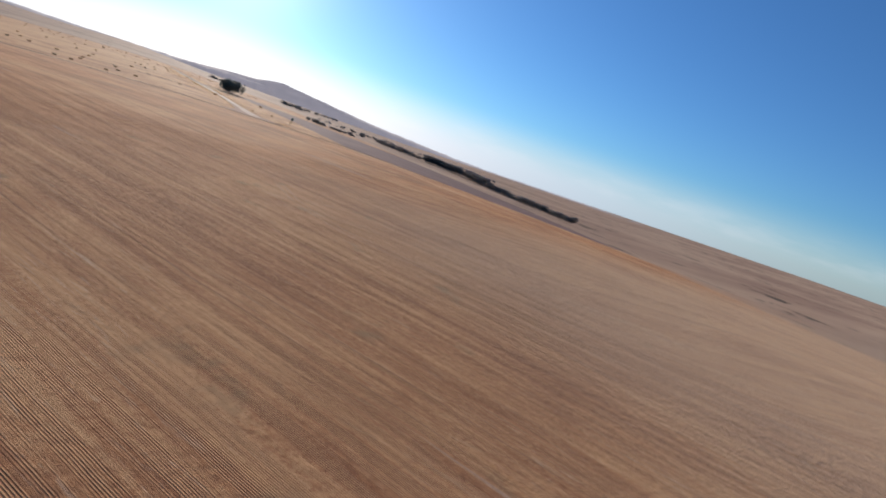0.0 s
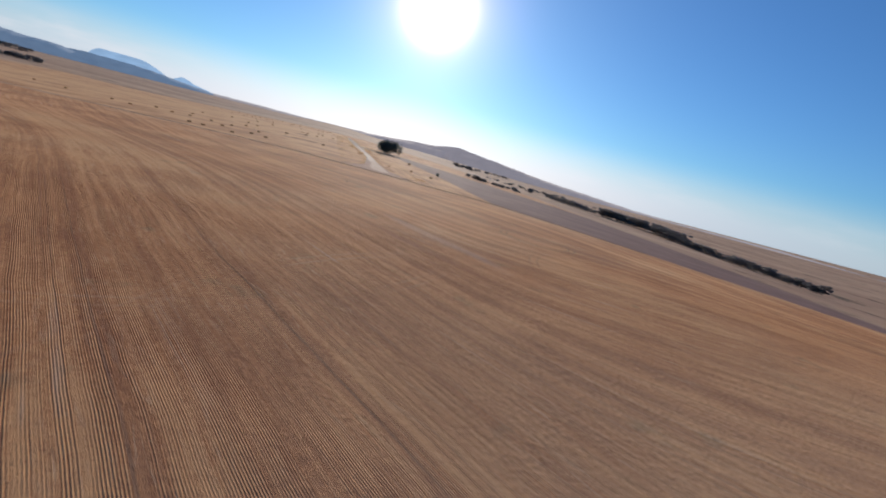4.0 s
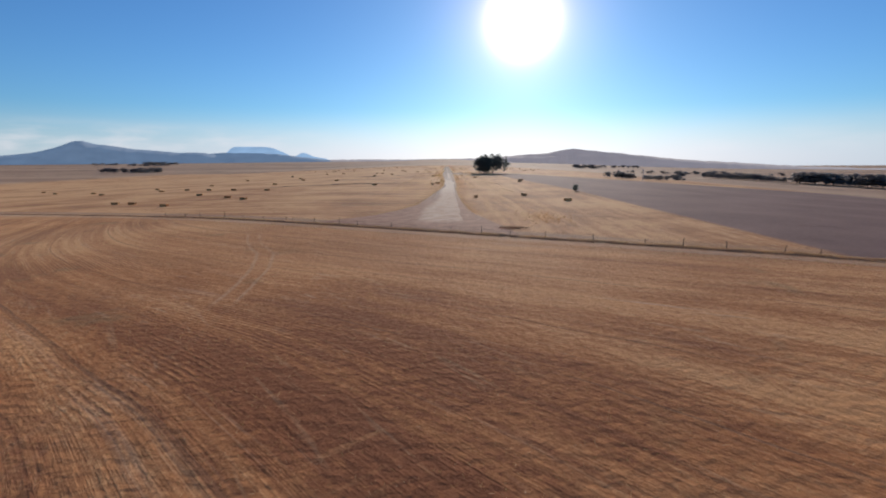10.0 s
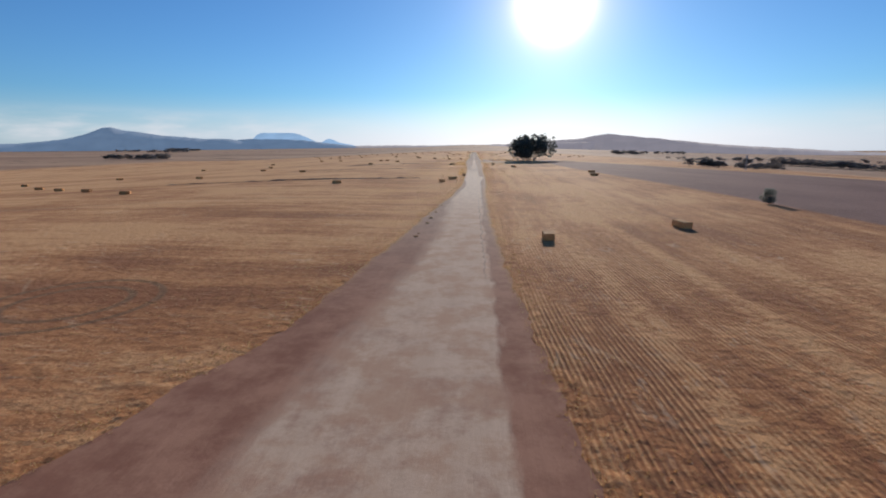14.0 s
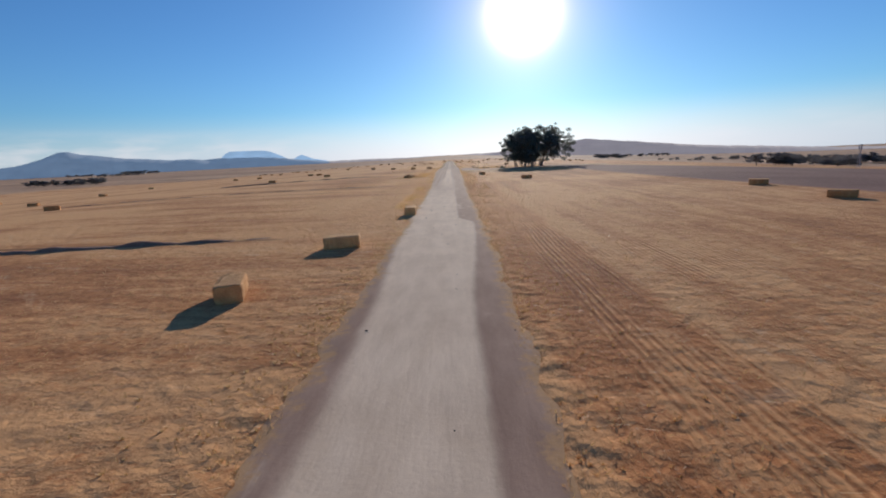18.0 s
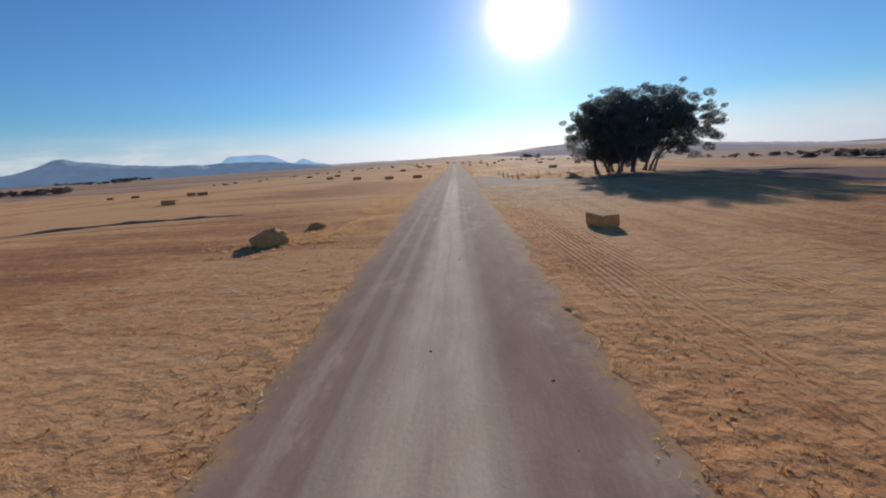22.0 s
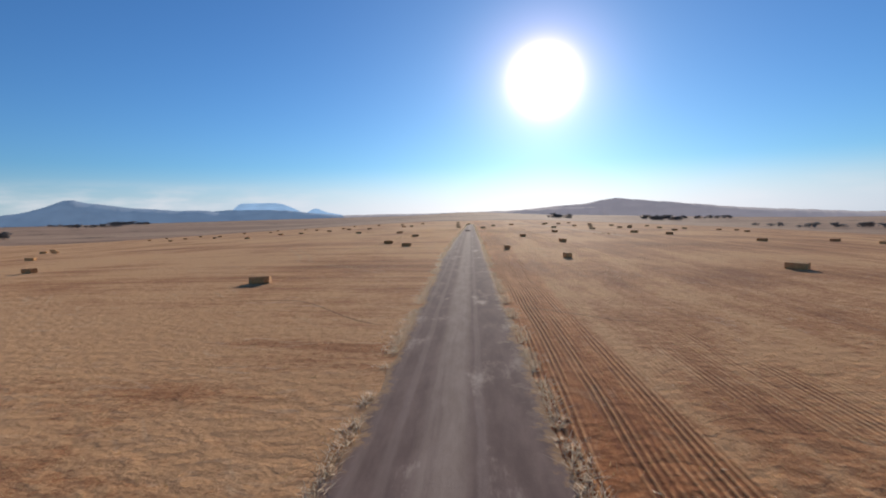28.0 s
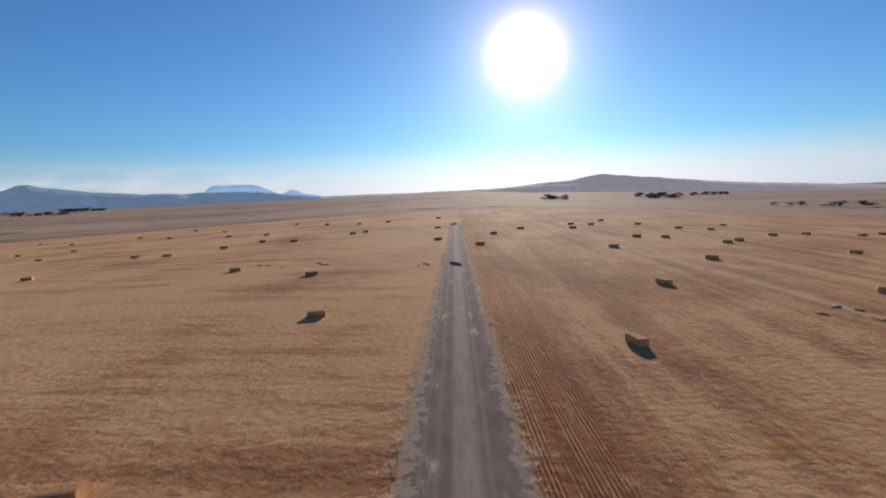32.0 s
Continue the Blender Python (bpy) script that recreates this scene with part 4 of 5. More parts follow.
def gum_tree(x, y, height, lean, spread, seed, tufts=74):
    """An old eucalypt: a leaning trunk, forking limbs and tufted crown."""
    gen = np.random.default_rng(seed)
    tree = tagged(new("eucalyptus_tree"), "tall dark eucalyptus with a leaning trunk and tufted crown", "tree", "gum trees by the track")
    tree.location = (x, y, float(ground_height(x, y)))
    fork = np.array([lean[0] * 0.35, lean[1] * 0.35, height * gen.uniform(0.24, 0.34)])
    trunk_path = bend((0, 0, -0.3), fork, 0.35, 7, gen)
    base = gen.uniform(0.20, 0.32)
    radii = np.linspace(base, base * 0.62, 7)
    radii[0] *= 1.35
    part("trunk", from_arrays("trunk", *tube(trunk_path, radii, 10)), BARK, tree, "pale grey-brown peeling trunk")
    limb_ends = []
    for k in range(6):
        a = 2 * np.pi * k / 6 + gen.uniform(-0.4, 0.4)
        out = spread * gen.uniform(0.35, 0.85)
        end = np.array([lean[0] + out * math.cos(a), lean[1] + out * math.sin(a), height * gen.uniform(0.5, 0.92)])
        limb_path = bend(fork - (0, 0, gen.uniform(0, 0.8)), end, 0.7, 7, gen)
        part("limb", from_arrays("limb", *tube(limb_path, np.linspace(base * 0.45, 0.05, 7), 7)), BARK, tree)
        limb_ends.append(limb_path)
        for side in range(3):
            start = limb_path[3 + side]
            tip = start + np.array([gen.normal() * spread * 0.4, gen.normal() * spread * 0.4, gen.uniform(0.5, 2.5)])
            twig = bend(start, tip, 0.3, 5, gen)
            part("branch", from_arrays("branch", *tube(twig, np.linspace(0.07, 0.02, 5), 5)), BARK, tree)
            limb_ends.append(twig)
    spots = [path[-1] + gen.normal(size=3) * (0.9, 0.9, 0.5) for path in limb_ends]
    while len(spots) < tufts:
        p = gen.normal(size=3)
        p = p / np.linalg.norm(p) * gen.uniform(0.4, 1.12) ** 0.6
        low = 0.46 if p[2] < 0 else 0.36
        spots.append(np.array([lean[0] * 0.9 + p[0] * spread, lean[1] * 0.9 + p[1] * spread, height * (0.60 + low * p[2])]))
    spots = np.array(spots)
    sizes = gen.uniform(0.5, 1.35 if tufts > 20 else 0.8, len(spots))
    part("crown", from_arrays("crown", *crown_tufts(spots, sizes, 400, 0.30, 0.085, gen), smooth=False), LEAVES, tree, "dark green tufts of hanging leaves")
    return tree


GUMS = ((26.6, 698, 13.4, (-2.6, 0), 3.2), (28.2, 702, 15.6, (-0.8, 0), 3.4), (30.0, 696, 15.2, (-0.3, -0.6), 3.6), (31.6, 704, 17.0, (0.4, 0.5), 3.8),
        (33.4, 699, 16.4, (1.0, 0), 3.8), (35.2, 703, 17.6, (2.5, 0.5), 3.8), (36.8, 697, 14.2, (4.8, 0), 4.0), (38.2, 702, 13.8, (9.8, 0.4), 4.8), (32.5, 694.5, 10.5, (0.2, -0.5), 3.2),
        (37.6, 704, 16.8, (5.5, 1.0), 4.2), (29.6, 700, 11.5, (-0.5, 0), 3.6), (37.0, 701, 18.4, (4.0, 0.3), 3.6), (31.0, 700, 11.0, (0.2, 0), 2.6), (34.3, 701, 11.5, (0.5, 0), 2.7), (32.6, 702, 13.0, (0, 0), 2.8), (30.4, 703, 12.0, (-0.6, 0), 2.6))
for k, (tx, ty, th, tl, ts) in enumerate(GUMS):
    gum_tree(tx + 0.8, ty, th, tl, ts, 100 + k, 12 if k == 11 else 86)


def far_tree_meshes(seed, height, width):
    gen = np.random.default_rng(seed)
    trunk = from_arrays("trunk", *tube(bend((0, 0, -0.4), (gen.normal() * 0.4, 0, height * 0.5), 0.3, 4, gen), (0.4, 0.33, 0.28, 0.15), 6))
    trunk.materials.append(BARK)
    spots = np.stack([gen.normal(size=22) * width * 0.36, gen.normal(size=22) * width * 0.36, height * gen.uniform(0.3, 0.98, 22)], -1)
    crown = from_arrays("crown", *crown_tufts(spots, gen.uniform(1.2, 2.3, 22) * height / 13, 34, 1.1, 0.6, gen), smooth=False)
    crown.materials.append(HAZY_LEAVES)
    return trunk, crown


def far_tree(meshes, label, group):
    tree = tagged(new("tree"), label, "tree", group)
    for me in meshes:
        part(me.name.split(".")[0], me, None, tree)
    return tree


FAR_KINDS = [far_tree_meshes(40 + k, h, w) for k, (h, w) in enumerate(((13, 9), (11, 11), (9, 10), (15, 10)))]


def grove(rows, group, label, seed):
    """Trees along short lines: (x0, y0, x1, y1, how many, depth, size)."""
    gen = np.random.default_rng(seed)
    first = None
    for x0, y0, x1, y1, count, depth, size in rows:
        count = int(count * 1.5)
        for k in range(count):
            t = (k + gen.uniform(0.2, 0.8)) / count
            x, y = x0 + (x1 - x0) * t + gen.normal() * depth, y0 + (y1 - y0) * t + gen.normal() * depth
            s = size * gen.uniform(0.75, 1.2)
            tree = far_tree(FAR_KINDS[gen.integers(4)], label, group)
            tree.matrix_basis = Matrix.LocRotScale((x, y, float(ground_height(x, y)) - 0.2), Euler((0, 0, gen.uniform(0, 6.28))), (s * 1.5, s * 1.5, s))


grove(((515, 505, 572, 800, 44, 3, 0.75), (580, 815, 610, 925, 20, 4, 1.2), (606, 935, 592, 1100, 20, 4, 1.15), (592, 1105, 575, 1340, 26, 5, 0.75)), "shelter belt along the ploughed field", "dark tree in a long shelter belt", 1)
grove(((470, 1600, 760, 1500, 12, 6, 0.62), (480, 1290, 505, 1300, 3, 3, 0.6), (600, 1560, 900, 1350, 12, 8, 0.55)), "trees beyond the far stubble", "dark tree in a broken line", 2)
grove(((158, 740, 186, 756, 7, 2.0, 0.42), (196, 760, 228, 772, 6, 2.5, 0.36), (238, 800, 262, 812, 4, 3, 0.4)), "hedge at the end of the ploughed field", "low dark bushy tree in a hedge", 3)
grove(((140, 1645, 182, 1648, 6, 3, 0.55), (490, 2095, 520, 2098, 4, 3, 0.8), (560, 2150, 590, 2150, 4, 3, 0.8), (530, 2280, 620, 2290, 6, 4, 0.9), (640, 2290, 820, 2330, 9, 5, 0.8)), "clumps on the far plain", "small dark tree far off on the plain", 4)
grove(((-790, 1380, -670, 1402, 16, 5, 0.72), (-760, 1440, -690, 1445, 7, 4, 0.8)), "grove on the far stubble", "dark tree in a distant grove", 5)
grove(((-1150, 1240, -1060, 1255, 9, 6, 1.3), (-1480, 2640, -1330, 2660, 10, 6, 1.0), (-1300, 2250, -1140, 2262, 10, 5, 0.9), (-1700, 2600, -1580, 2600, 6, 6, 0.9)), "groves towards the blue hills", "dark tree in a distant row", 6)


def leaf_bush(x, y, height, width, seed, mat, label, name="bush", leaves=900):
    gen = np.random.default_rng(seed)
    bush = tagged(new(name), label, "bush")
    bush.location = (x, y, float(ground_height(x, y)))
    for k in range(5):
        a = gen.uniform(0, 6.28)
        end = (math.cos(a) * width * 0.3, math.sin(a) * width * 0.3, height * 0.7)
        part("stem", from_arrays("stem", *tube(bend((0, 0, -0.1), end, 0.1, 4, gen), (0.06, 0.05, 0.03, 0.015), 5)), BARK, bush)
    spots = np.stack([gen.normal(size=14) * width * 0.26, gen.normal(size=14) * width * 0.26, height * gen.uniform(0.18, 0.85, 14)], -1)
    part("foliage", from_arrays("foliage", *crown_tufts(spots, gen.uniform(0.3, 0.55, 14) * height / 1.6, leaves, 0.16, 0.06, gen), smooth=False), mat, bush)
    return bush


leaf_bush(49.3, 467.9, 2.7, 1.8, 11, LEAVES, "lone dark green bush at the edge of the ploughed field")
leaf_bush(-24.8, 283.5, 0.4, 0.8, 12, WEED, "small dark dry weed clump in the stubble", leaves=500)


for k, (bx, by, bh) in enumerate(((21.1, 714.8, 0.55), (14.9, 711.6, 0.45), (15.4, 716.1, 0.4), (20.1, 707.3, 0.4), (24.3, 708.6, 0.55), (15.5, 695.8, 0.5), (14.1, 696.0, 0.45), (26.0, 706.2, 0.5), (23.6, 704.3, 0.5), (12.0, 707.4, 0.3), (15.9, 697.7, 0.5))):
    leaf_bush(bx, by, bh, bh * 2.6, 300 + k, WEED, "low reddish-brown dry scrub in the bare paddock", leaves=300)


# ---------------------------------------------------------------- straw bales
def bale_mesh(seed):
    """A big square bale: pressed slices, bulging sides, worn edges."""
    gen = np.random.default_rng(seed)
    bm = bmesh.new()
    n_slices, sides = 26, 28
    rings = []
    half_l = 1.2
    for i in range(n_slices + 1):
        t = i / n_slices
        px = -half_l + 2 * half_l * t
        shrink = 1.0 - 0.05 * (i in (0, n_slices)) + gen.normal() * 0.012
        ring = []
        for s in range(sides):
            a = 2 * math.pi * (s + 0.5) / sides
            ca, sa = math.cos(a), math.sin(a)
            k = (abs(ca) ** 9 + abs(sa) ** 9) ** (-1 / 9)
            w = 0.47 * shrink * (1 + gen.normal() * 0.012)
            h = 0.43 * shrink * (1 + gen.normal() * 0.012)
            ring.append(bm.verts.new((px + gen.normal() * 0.008, ca * k * w, 0.43 + sa * k * h)))
        rings.append(ring)
    for r0, r1 in zip(rings, rings[1:]):
        for s in range(sides):
            bm.faces.new((r0[s], r0[(s + 1) % sides], r1[(s + 1) % sides], r1[s]))
    bm.faces.new(list(reversed(rings[0])))
    bm.faces.new(rings[-1])
    bmesh.ops.recalc_face_normals(bm, faces=bm.faces)
    me = bpy.data.meshes.new("straw_bale")
    bm.to_mesh(me)
    bm.free()
    me.materials.append(BALE)
    return me


BALE_MESHES = [bale_mesh(k) for k in range(4)]


FIRST_BALES = ((-89, 421), (34.2, 421.1), (7.2, 434.7), (-108.2, 435.3), (-72.4, 439.4), (-117.1, 439.9), (24.4, 442.7), (-82.7, 450.3), (-105.2, 474.2),
    (-84.3, 493.6), (-105.3, 506.9), (-37.8, 512.1), (-9.4, 516.0), (-122, 516.6), (-176.9, 516.7), (-151.6, 525.8),
    (-7.0, 527.0), (-139.6, 528.6), (-197.2, 538.8), (38.5, 543.2), (-3.9, 544.1), (-172.2, 556.7), (-103.6, 558.2))
MIDDLE_BALES = ((42.1, 561.9), (-239.6, 564.7), (-150.5, 578.3), (-72.1, 580.8), (17.4, 604.8), (-282.4, 607), (-102.4, 611.1), (9.3, 634.6),
    (-58.7, 653.3), (-117.3, 655), (-162.9, 664.1), (-48.1, 683), (-60.6, 717.2), (-66, 722.1), (-147.4, 729.1), (-10.3, 734.5),
    (-18.5, 737.9), (-30.1, 750.5), (30.2, 754.6), (-104.6, 757.1), (-44.2, 772.6), (-125.1, 773.5), (46.7, 790.1),
    (-50.2, 807.5), (-24.5, 828.3), (40.1, 833.9), (-75.8, 851.1), (16.4, 853.6), (70.4, 853.7))
LATER_BALES = ((8.0, 874.4), (95.2, 882.3), (-15.3, 888.4), (23.3, 894.2), (-120.5, 896.9), (-21.8, 900.2), (74.7, 899.8), (-146.5, 907), (112.3, 909.3),
    (103.5, 914.8), (16.4, 922.6), (64.6, 931.9), (-18.9, 937.0), (56.5, 941), (-159.1, 946.6), (30.9, 950), (-171.9, 955.1), (-29.1, 969),
    (50.2, 972.8), (-48.5, 978.5), (-194.6, 983.8), (88, 984.5), (-102.2, 986.3), (38.4, 995.5), (70.4, 1002.8), (77, 1009.3), (132.7, 1010.2),
    (-89.5, 1020.7), (6.3, 1011.2), (60.1, 1016.3), (52.7, 1018.5), (-101.9, 1024), (98.3, 1027.6), (-6.2, 1028.7), (-78.4, 1034.4),
    (131.9, 1034.9))
LAST_BALES = ((-171.1, 1035.2), (114.4, 1035.8), (-147.9, 1040.4), (12.7, 1042.2), (145.3, 1042.8), (-57.7, 1043.5), (89.8, 1047.8), (-71.1, 1049.2),
    (42.5, 1053), (81.1, 1053.4), (24.2, 1058.4), (-40.6, 1062), (53.4, 1068), (-36.7, 1068.3), (46.3, 1071.2), (73.2, 1071.2),
    (-185.6, 1072.9), (108.5, 1073.7), (-7.9, 1076.4), (-164.3, 1076.8), (-84.4, 1086.3), (64.9, 1092.9), (-104.8, 1093.2), (-1.3, 1093.3),
    (-239.2, 1114.3), (-148.2, 1119.2), (-50.3, 1124), (-35.8, 1128.7), (-209.6, 1131.2), (-70.8, 1137.5), (-130.2, 1142), (-182.7, 1147.6),
    (-9.8, 1147.8), (-97.3, 1167.2), (-264.3, 1172.1), (-169.8, 1183.8))
gen = np.random.default_rng(5)
# turns of single bales, set to match how each looks from the camera
TURNED = {(7.2, 434.7): 87, (24.4, 442.7): 104, (34.2, 421.1): 118, (-7.0, 527.0): 8, (-9.4, 516.0): 107, (-3.9, 544.1): 92, (17.4, 604.8): 130, (9.3, 634.6): 102,
          (8.0, 874.4): 89, (16.4, 853.6): 90, (23.3, 894.2): 100, (16.4, 922.6): 104, (30.9, 950): 112, (40.1, 833.9): 128, (-24.5, 828.3): 8, (-15.3, 888.4): 10, (-21.8, 900.2): 12, (-18.9, 937.0): 12}
for bx, by in FIRST_BALES + MIDDLE_BALES + LATER_BALES + LAST_BALES:
    turn = TURNED.get((bx, by), gen.normal() * 14 + (6 if bx < 0 else 150 if by < 1000 else 170))
    beside = "beside the dirt track" if -10 < bx < 9 else "on the stubble"
    bale = tagged(new("straw_bale", BALE_MESHES[gen.integers(4)]), "large rectangular golden straw bale lying " + beside, "straw bale", "straw bales on the field")
    bale.matrix_world = Matrix.LocRotScale((bx, by, float(ground_height(bx, by)) + 0.005), Euler((gen.normal() * 0.015, gen.normal() * 0.015, radians(turn))), Vector((gen.uniform(0.92, 0.98), gen.uniform(1.18, 1.26), gen.uniform(0.92, 1.0))))


# ---------------------------------------------------------------- loose straw, earth and stones
def lump(name, x, y, size, mat, label, category, seed, rough=0.0, group=""):
    """An uneven heap or clod resting on the ground."""
    gen = np.random.default_rng(seed)
    bm = bmesh.new()
    bmesh.ops.create_icosphere(bm, subdivisions=5 if rough else 3, radius=1.0)
    for v in bm.verts:
        d = 1 + 0.22 * noise.fractal(v.co * 1.6 + Vector((seed, 0, 0)), 0.8, 2.0, 5) + rough * noise.noise(v.co * 4.5 + Vector((0, seed, 0)))
        v.co = Vector((v.co.x * d * size[0], v.co.y * d * size[1], max(v.co.z, -0.25) * d * size[2]))
    for f in bm.faces:
        f.smooth = True
    me = bpy.data.meshes.new(name)
    bm.to_mesh(me)
    bm.free()
    me.materials.append(mat)
    ob = tagged(new(name, me), label, category, group)
    ob.location = (x, y, float(ground_height(x, y)) + 0.02)
    ob.rotation_euler = (0, 0, gen.uniform(0, 6.28))
    return ob


lump("straw_heap", -12.0, 634.2, (1.3, 1.05, 0.95), BALE, "burst straw bale slumped into a heap", "straw heap", 3, 0.03)
lump("straw_heap", -10.9, 641.0, (0.8, 0.5, 0.4), BALE, "small loose heap of spilled straw", "straw heap", 4, 0.03)


def mound(x, y, radius, height, label, seed):
    """Tipped earth: a rough cone with a slumped foot."""
    ring, turn = np.linspace(0, 1, 22), np.linspace(0, 2 * np.pi, 49)[:-1]
    verts = []
    for q in ring:
        for a in turn:
            wide = radius * (1 + 0.16 * noise.noise((math.cos(a) * 1.3, math.sin(a) * 1.3, seed)))
            px, py = q * wide * math.cos(a), q * wide * 0.85 * math.sin(a)
            lift = height * (1 - q) ** 1.15 + 0.13 * (1 - q * q) * noise.fractal((px * 1.7, py * 1.7, seed), 0.8, 2.0, 4)
            verts.append((px, py, lift - 0.05 * (q > 0.98)))
    a = (np.arange(21)[:, None] * 48 + np.arange(48)[None]).ravel()
    b = (np.arange(21)[:, None] * 48 + (np.arange(48)[None] + 1) % 48).ravel()
    ob = tagged(new("earth_mound", from_arrays("earth_mound", verts, np.stack([a, a + 48, b + 48, b], -1))), label, "earth mound")
    ob.data.materials.append(CLOD)
    ob.location = (x, y, float(ground_height(x, y)) + 0.02)


mound(20.6, 688.9, 2.1, 0.95, "heap of dark red earth tipped beside the gum trees", 5.0)
lump("earth_bank", -0.8, 976.5, (2.6, 0.7, 0.55), EARTH, "low dark earth bank pushed across the track", "earth bank", 8)
for k, (cx, cy, cs) in enumerate(((-7.1, 435.4, 0.34), (-7.0, 437.2, 0.22), (-6.7, 444.5, 0.30), (-6.6, 449.0, 0.36), (-6.4, 455.0, 0.30), (-6.0, 463.0, 0.25))):
    lump("earth_clod", cx, cy, (cs * 1.2, cs * 0.9, cs * 0.55), CLOD, "brown earth clod matted with dry grass at the track edge", "clod", 20 + k, group="clods along the track")
for k in range(70):
    sy = gen.uniform(490, 700)
    sx = gen.uniform(-3.0, 2.4)
    cs = gen.uniform(0.015, 0.04)
    lump("stone", sx, sy, (cs * 1.3, cs, cs * 0.9), STONE, "small dark stone on the dusty track", "stone", 50 + k, group="stones on the track").location.z = 0.06


def low_bank(path, height, width, label, seed):
    """A low uneven ridge of earth and roots along a line of places."""
    px, py = (np.array(v, float) for v in zip(*path))
    far = np.concatenate([[0], np.cumsum(np.hypot(np.diff(px), np.diff(py)))])
    t = np.arange(0, far[-1], 0.3)
    x, y = np.interp(t, far, px), np.interp(t, far, py) + wobble(t, seed, 0.5, 0.12)
    tall = height * np.clip(0.75 + wobble(t, seed + 3, 0.9, 0.25), 0.05, 1.5) * np.clip(np.minimum(t, far[-1] - t) / 4, 0, 1)
    out = np.linspace(-1, 1, 9)
    gy = y[:, None] + out[None] * width * (1 + 0.3 * wobble(t, seed + 7, 1.0, 0.8))[:, None]
    gx = np.repeat(x[:, None], 9, 1)
    gz = ground_height(gx, gy) - 0.03 + tall[:, None] * np.clip(1.25 - np.abs(out[None] + 0.25) * 1.25, 0, 1) ** 0.8
    gz[:, [0, -1]] = ground_height(gx, gy)[:, [0, -1]] - 0.08
    a = (np.arange(len(t) - 1)[:, None] * 9 + np.arange(8)[None]).ravel()
    quads = np.stack([a, a + 1, a + 10, a + 9], -1)
    me = from_arrays("earth_bank", np.stack([gx, gy, gz], -1).reshape(-1, 3), quads[:, ::-1] if px[-1] > px[0] else quads)
    me.materials.append(EARTH)
    return tagged(new("earth_bank", me), label, "earth bank", "low banks across the stubble")


low_bank(((-13.5, 532.6), (-23.8, 531.2), (-33.4, 530.1), (-60, 528), (-95, 524)), 0.34, 0.55, "low dark contour bank across the stubble", 31.0)
low_bank(((-19.5, 656.8), (-27, 655.6), (-35.6, 653.1), (-42.4, 648), (-70, 636)), 0.28, 0.5, "low broken contour bank across the stubble", 41.0)
low_bank(((-14.5, 597.5), (-40, 594), (-80, 589)), 0.16, 0.4, "faint contour bank in the stubble", 47.0)


def blades(name, xs, ys, height, width, label, mat, tilt=0.5, each=1, seed=1, lift=0.0):
    """Dry blades and stalks in thousands: one thin pointed leaf each."""
    gen = np.random.default_rng(seed)
    x, y = np.repeat(xs, each) + gen.normal(size=len(xs) * each) * 0.06, np.repeat(ys, each) + gen.normal(size=len(xs) * each) * 0.06
    k = len(x)
    z = ground_height(x, y) + lift
    h = height * gen.uniform(0.5, 1.4, k)
    a = gen.uniform(0, 2 * np.pi, k)
    lean = gen.normal(size=(k, 2)) * tilt
    base = np.stack([x, y, z - 0.02], -1)
    side = np.stack([np.cos(a), np.sin(a), 0 * a], -1) * (width * gen.uniform(0.6, 1.4, k))[:, None]
    tip = base + np.stack([lean[:, 0] * h, lean[:, 1] * h, h], -1)
    verts = np.stack([base - side, base + side, tip], 1).reshape(-1, 3)
    me = from_arrays(name, verts, np.arange(3 * k).reshape(-1, 3), smooth=False)
    me.materials.append(mat)
    return tagged(new(name, me), label, "dry grass", kind="stuff")


def tufts(name, xs, ys, height, label, mat, seed):
    """Bunches of dry grass: blades that fan out from one root, every bunch its own size."""
    gen = np.random.default_rng(seed)
    verts = []
    for x, y in zip(xs, ys):
        z, size, k = float(ground_height(x, y)) - 0.02, height * gen.uniform(0.45, 1.5), int(gen.integers(18, 34))
        a, out = gen.uniform(0, 2 * np.pi, k), np.abs(gen.normal(size=k)) * 1.2
        h = size * gen.uniform(0.5, 1.1, k)
        root = np.stack([x + np.cos(a) * size * 0.3 * gen.uniform(0, 1, k), y + np.sin(a) * size * 0.3 * gen.uniform(0, 1, k), np.full(k, z)], -1)
        tip = root + np.stack([np.cos(a) * out * h, np.sin(a) * out * h, h], -1)
        side = np.stack([-np.sin(a), np.cos(a), 0 * a], -1) * 0.016
        verts.append(np.stack([root - side, root + side, tip], 1).reshape(-1, 3))
    verts = np.concatenate(verts)
    me = from_arrays(name, verts, np.arange(len(verts)).reshape(-1, 3), smooth=False)
    me.materials.append(mat)
    return tagged(new(name, me), label, "dry grass", kind="stuff")


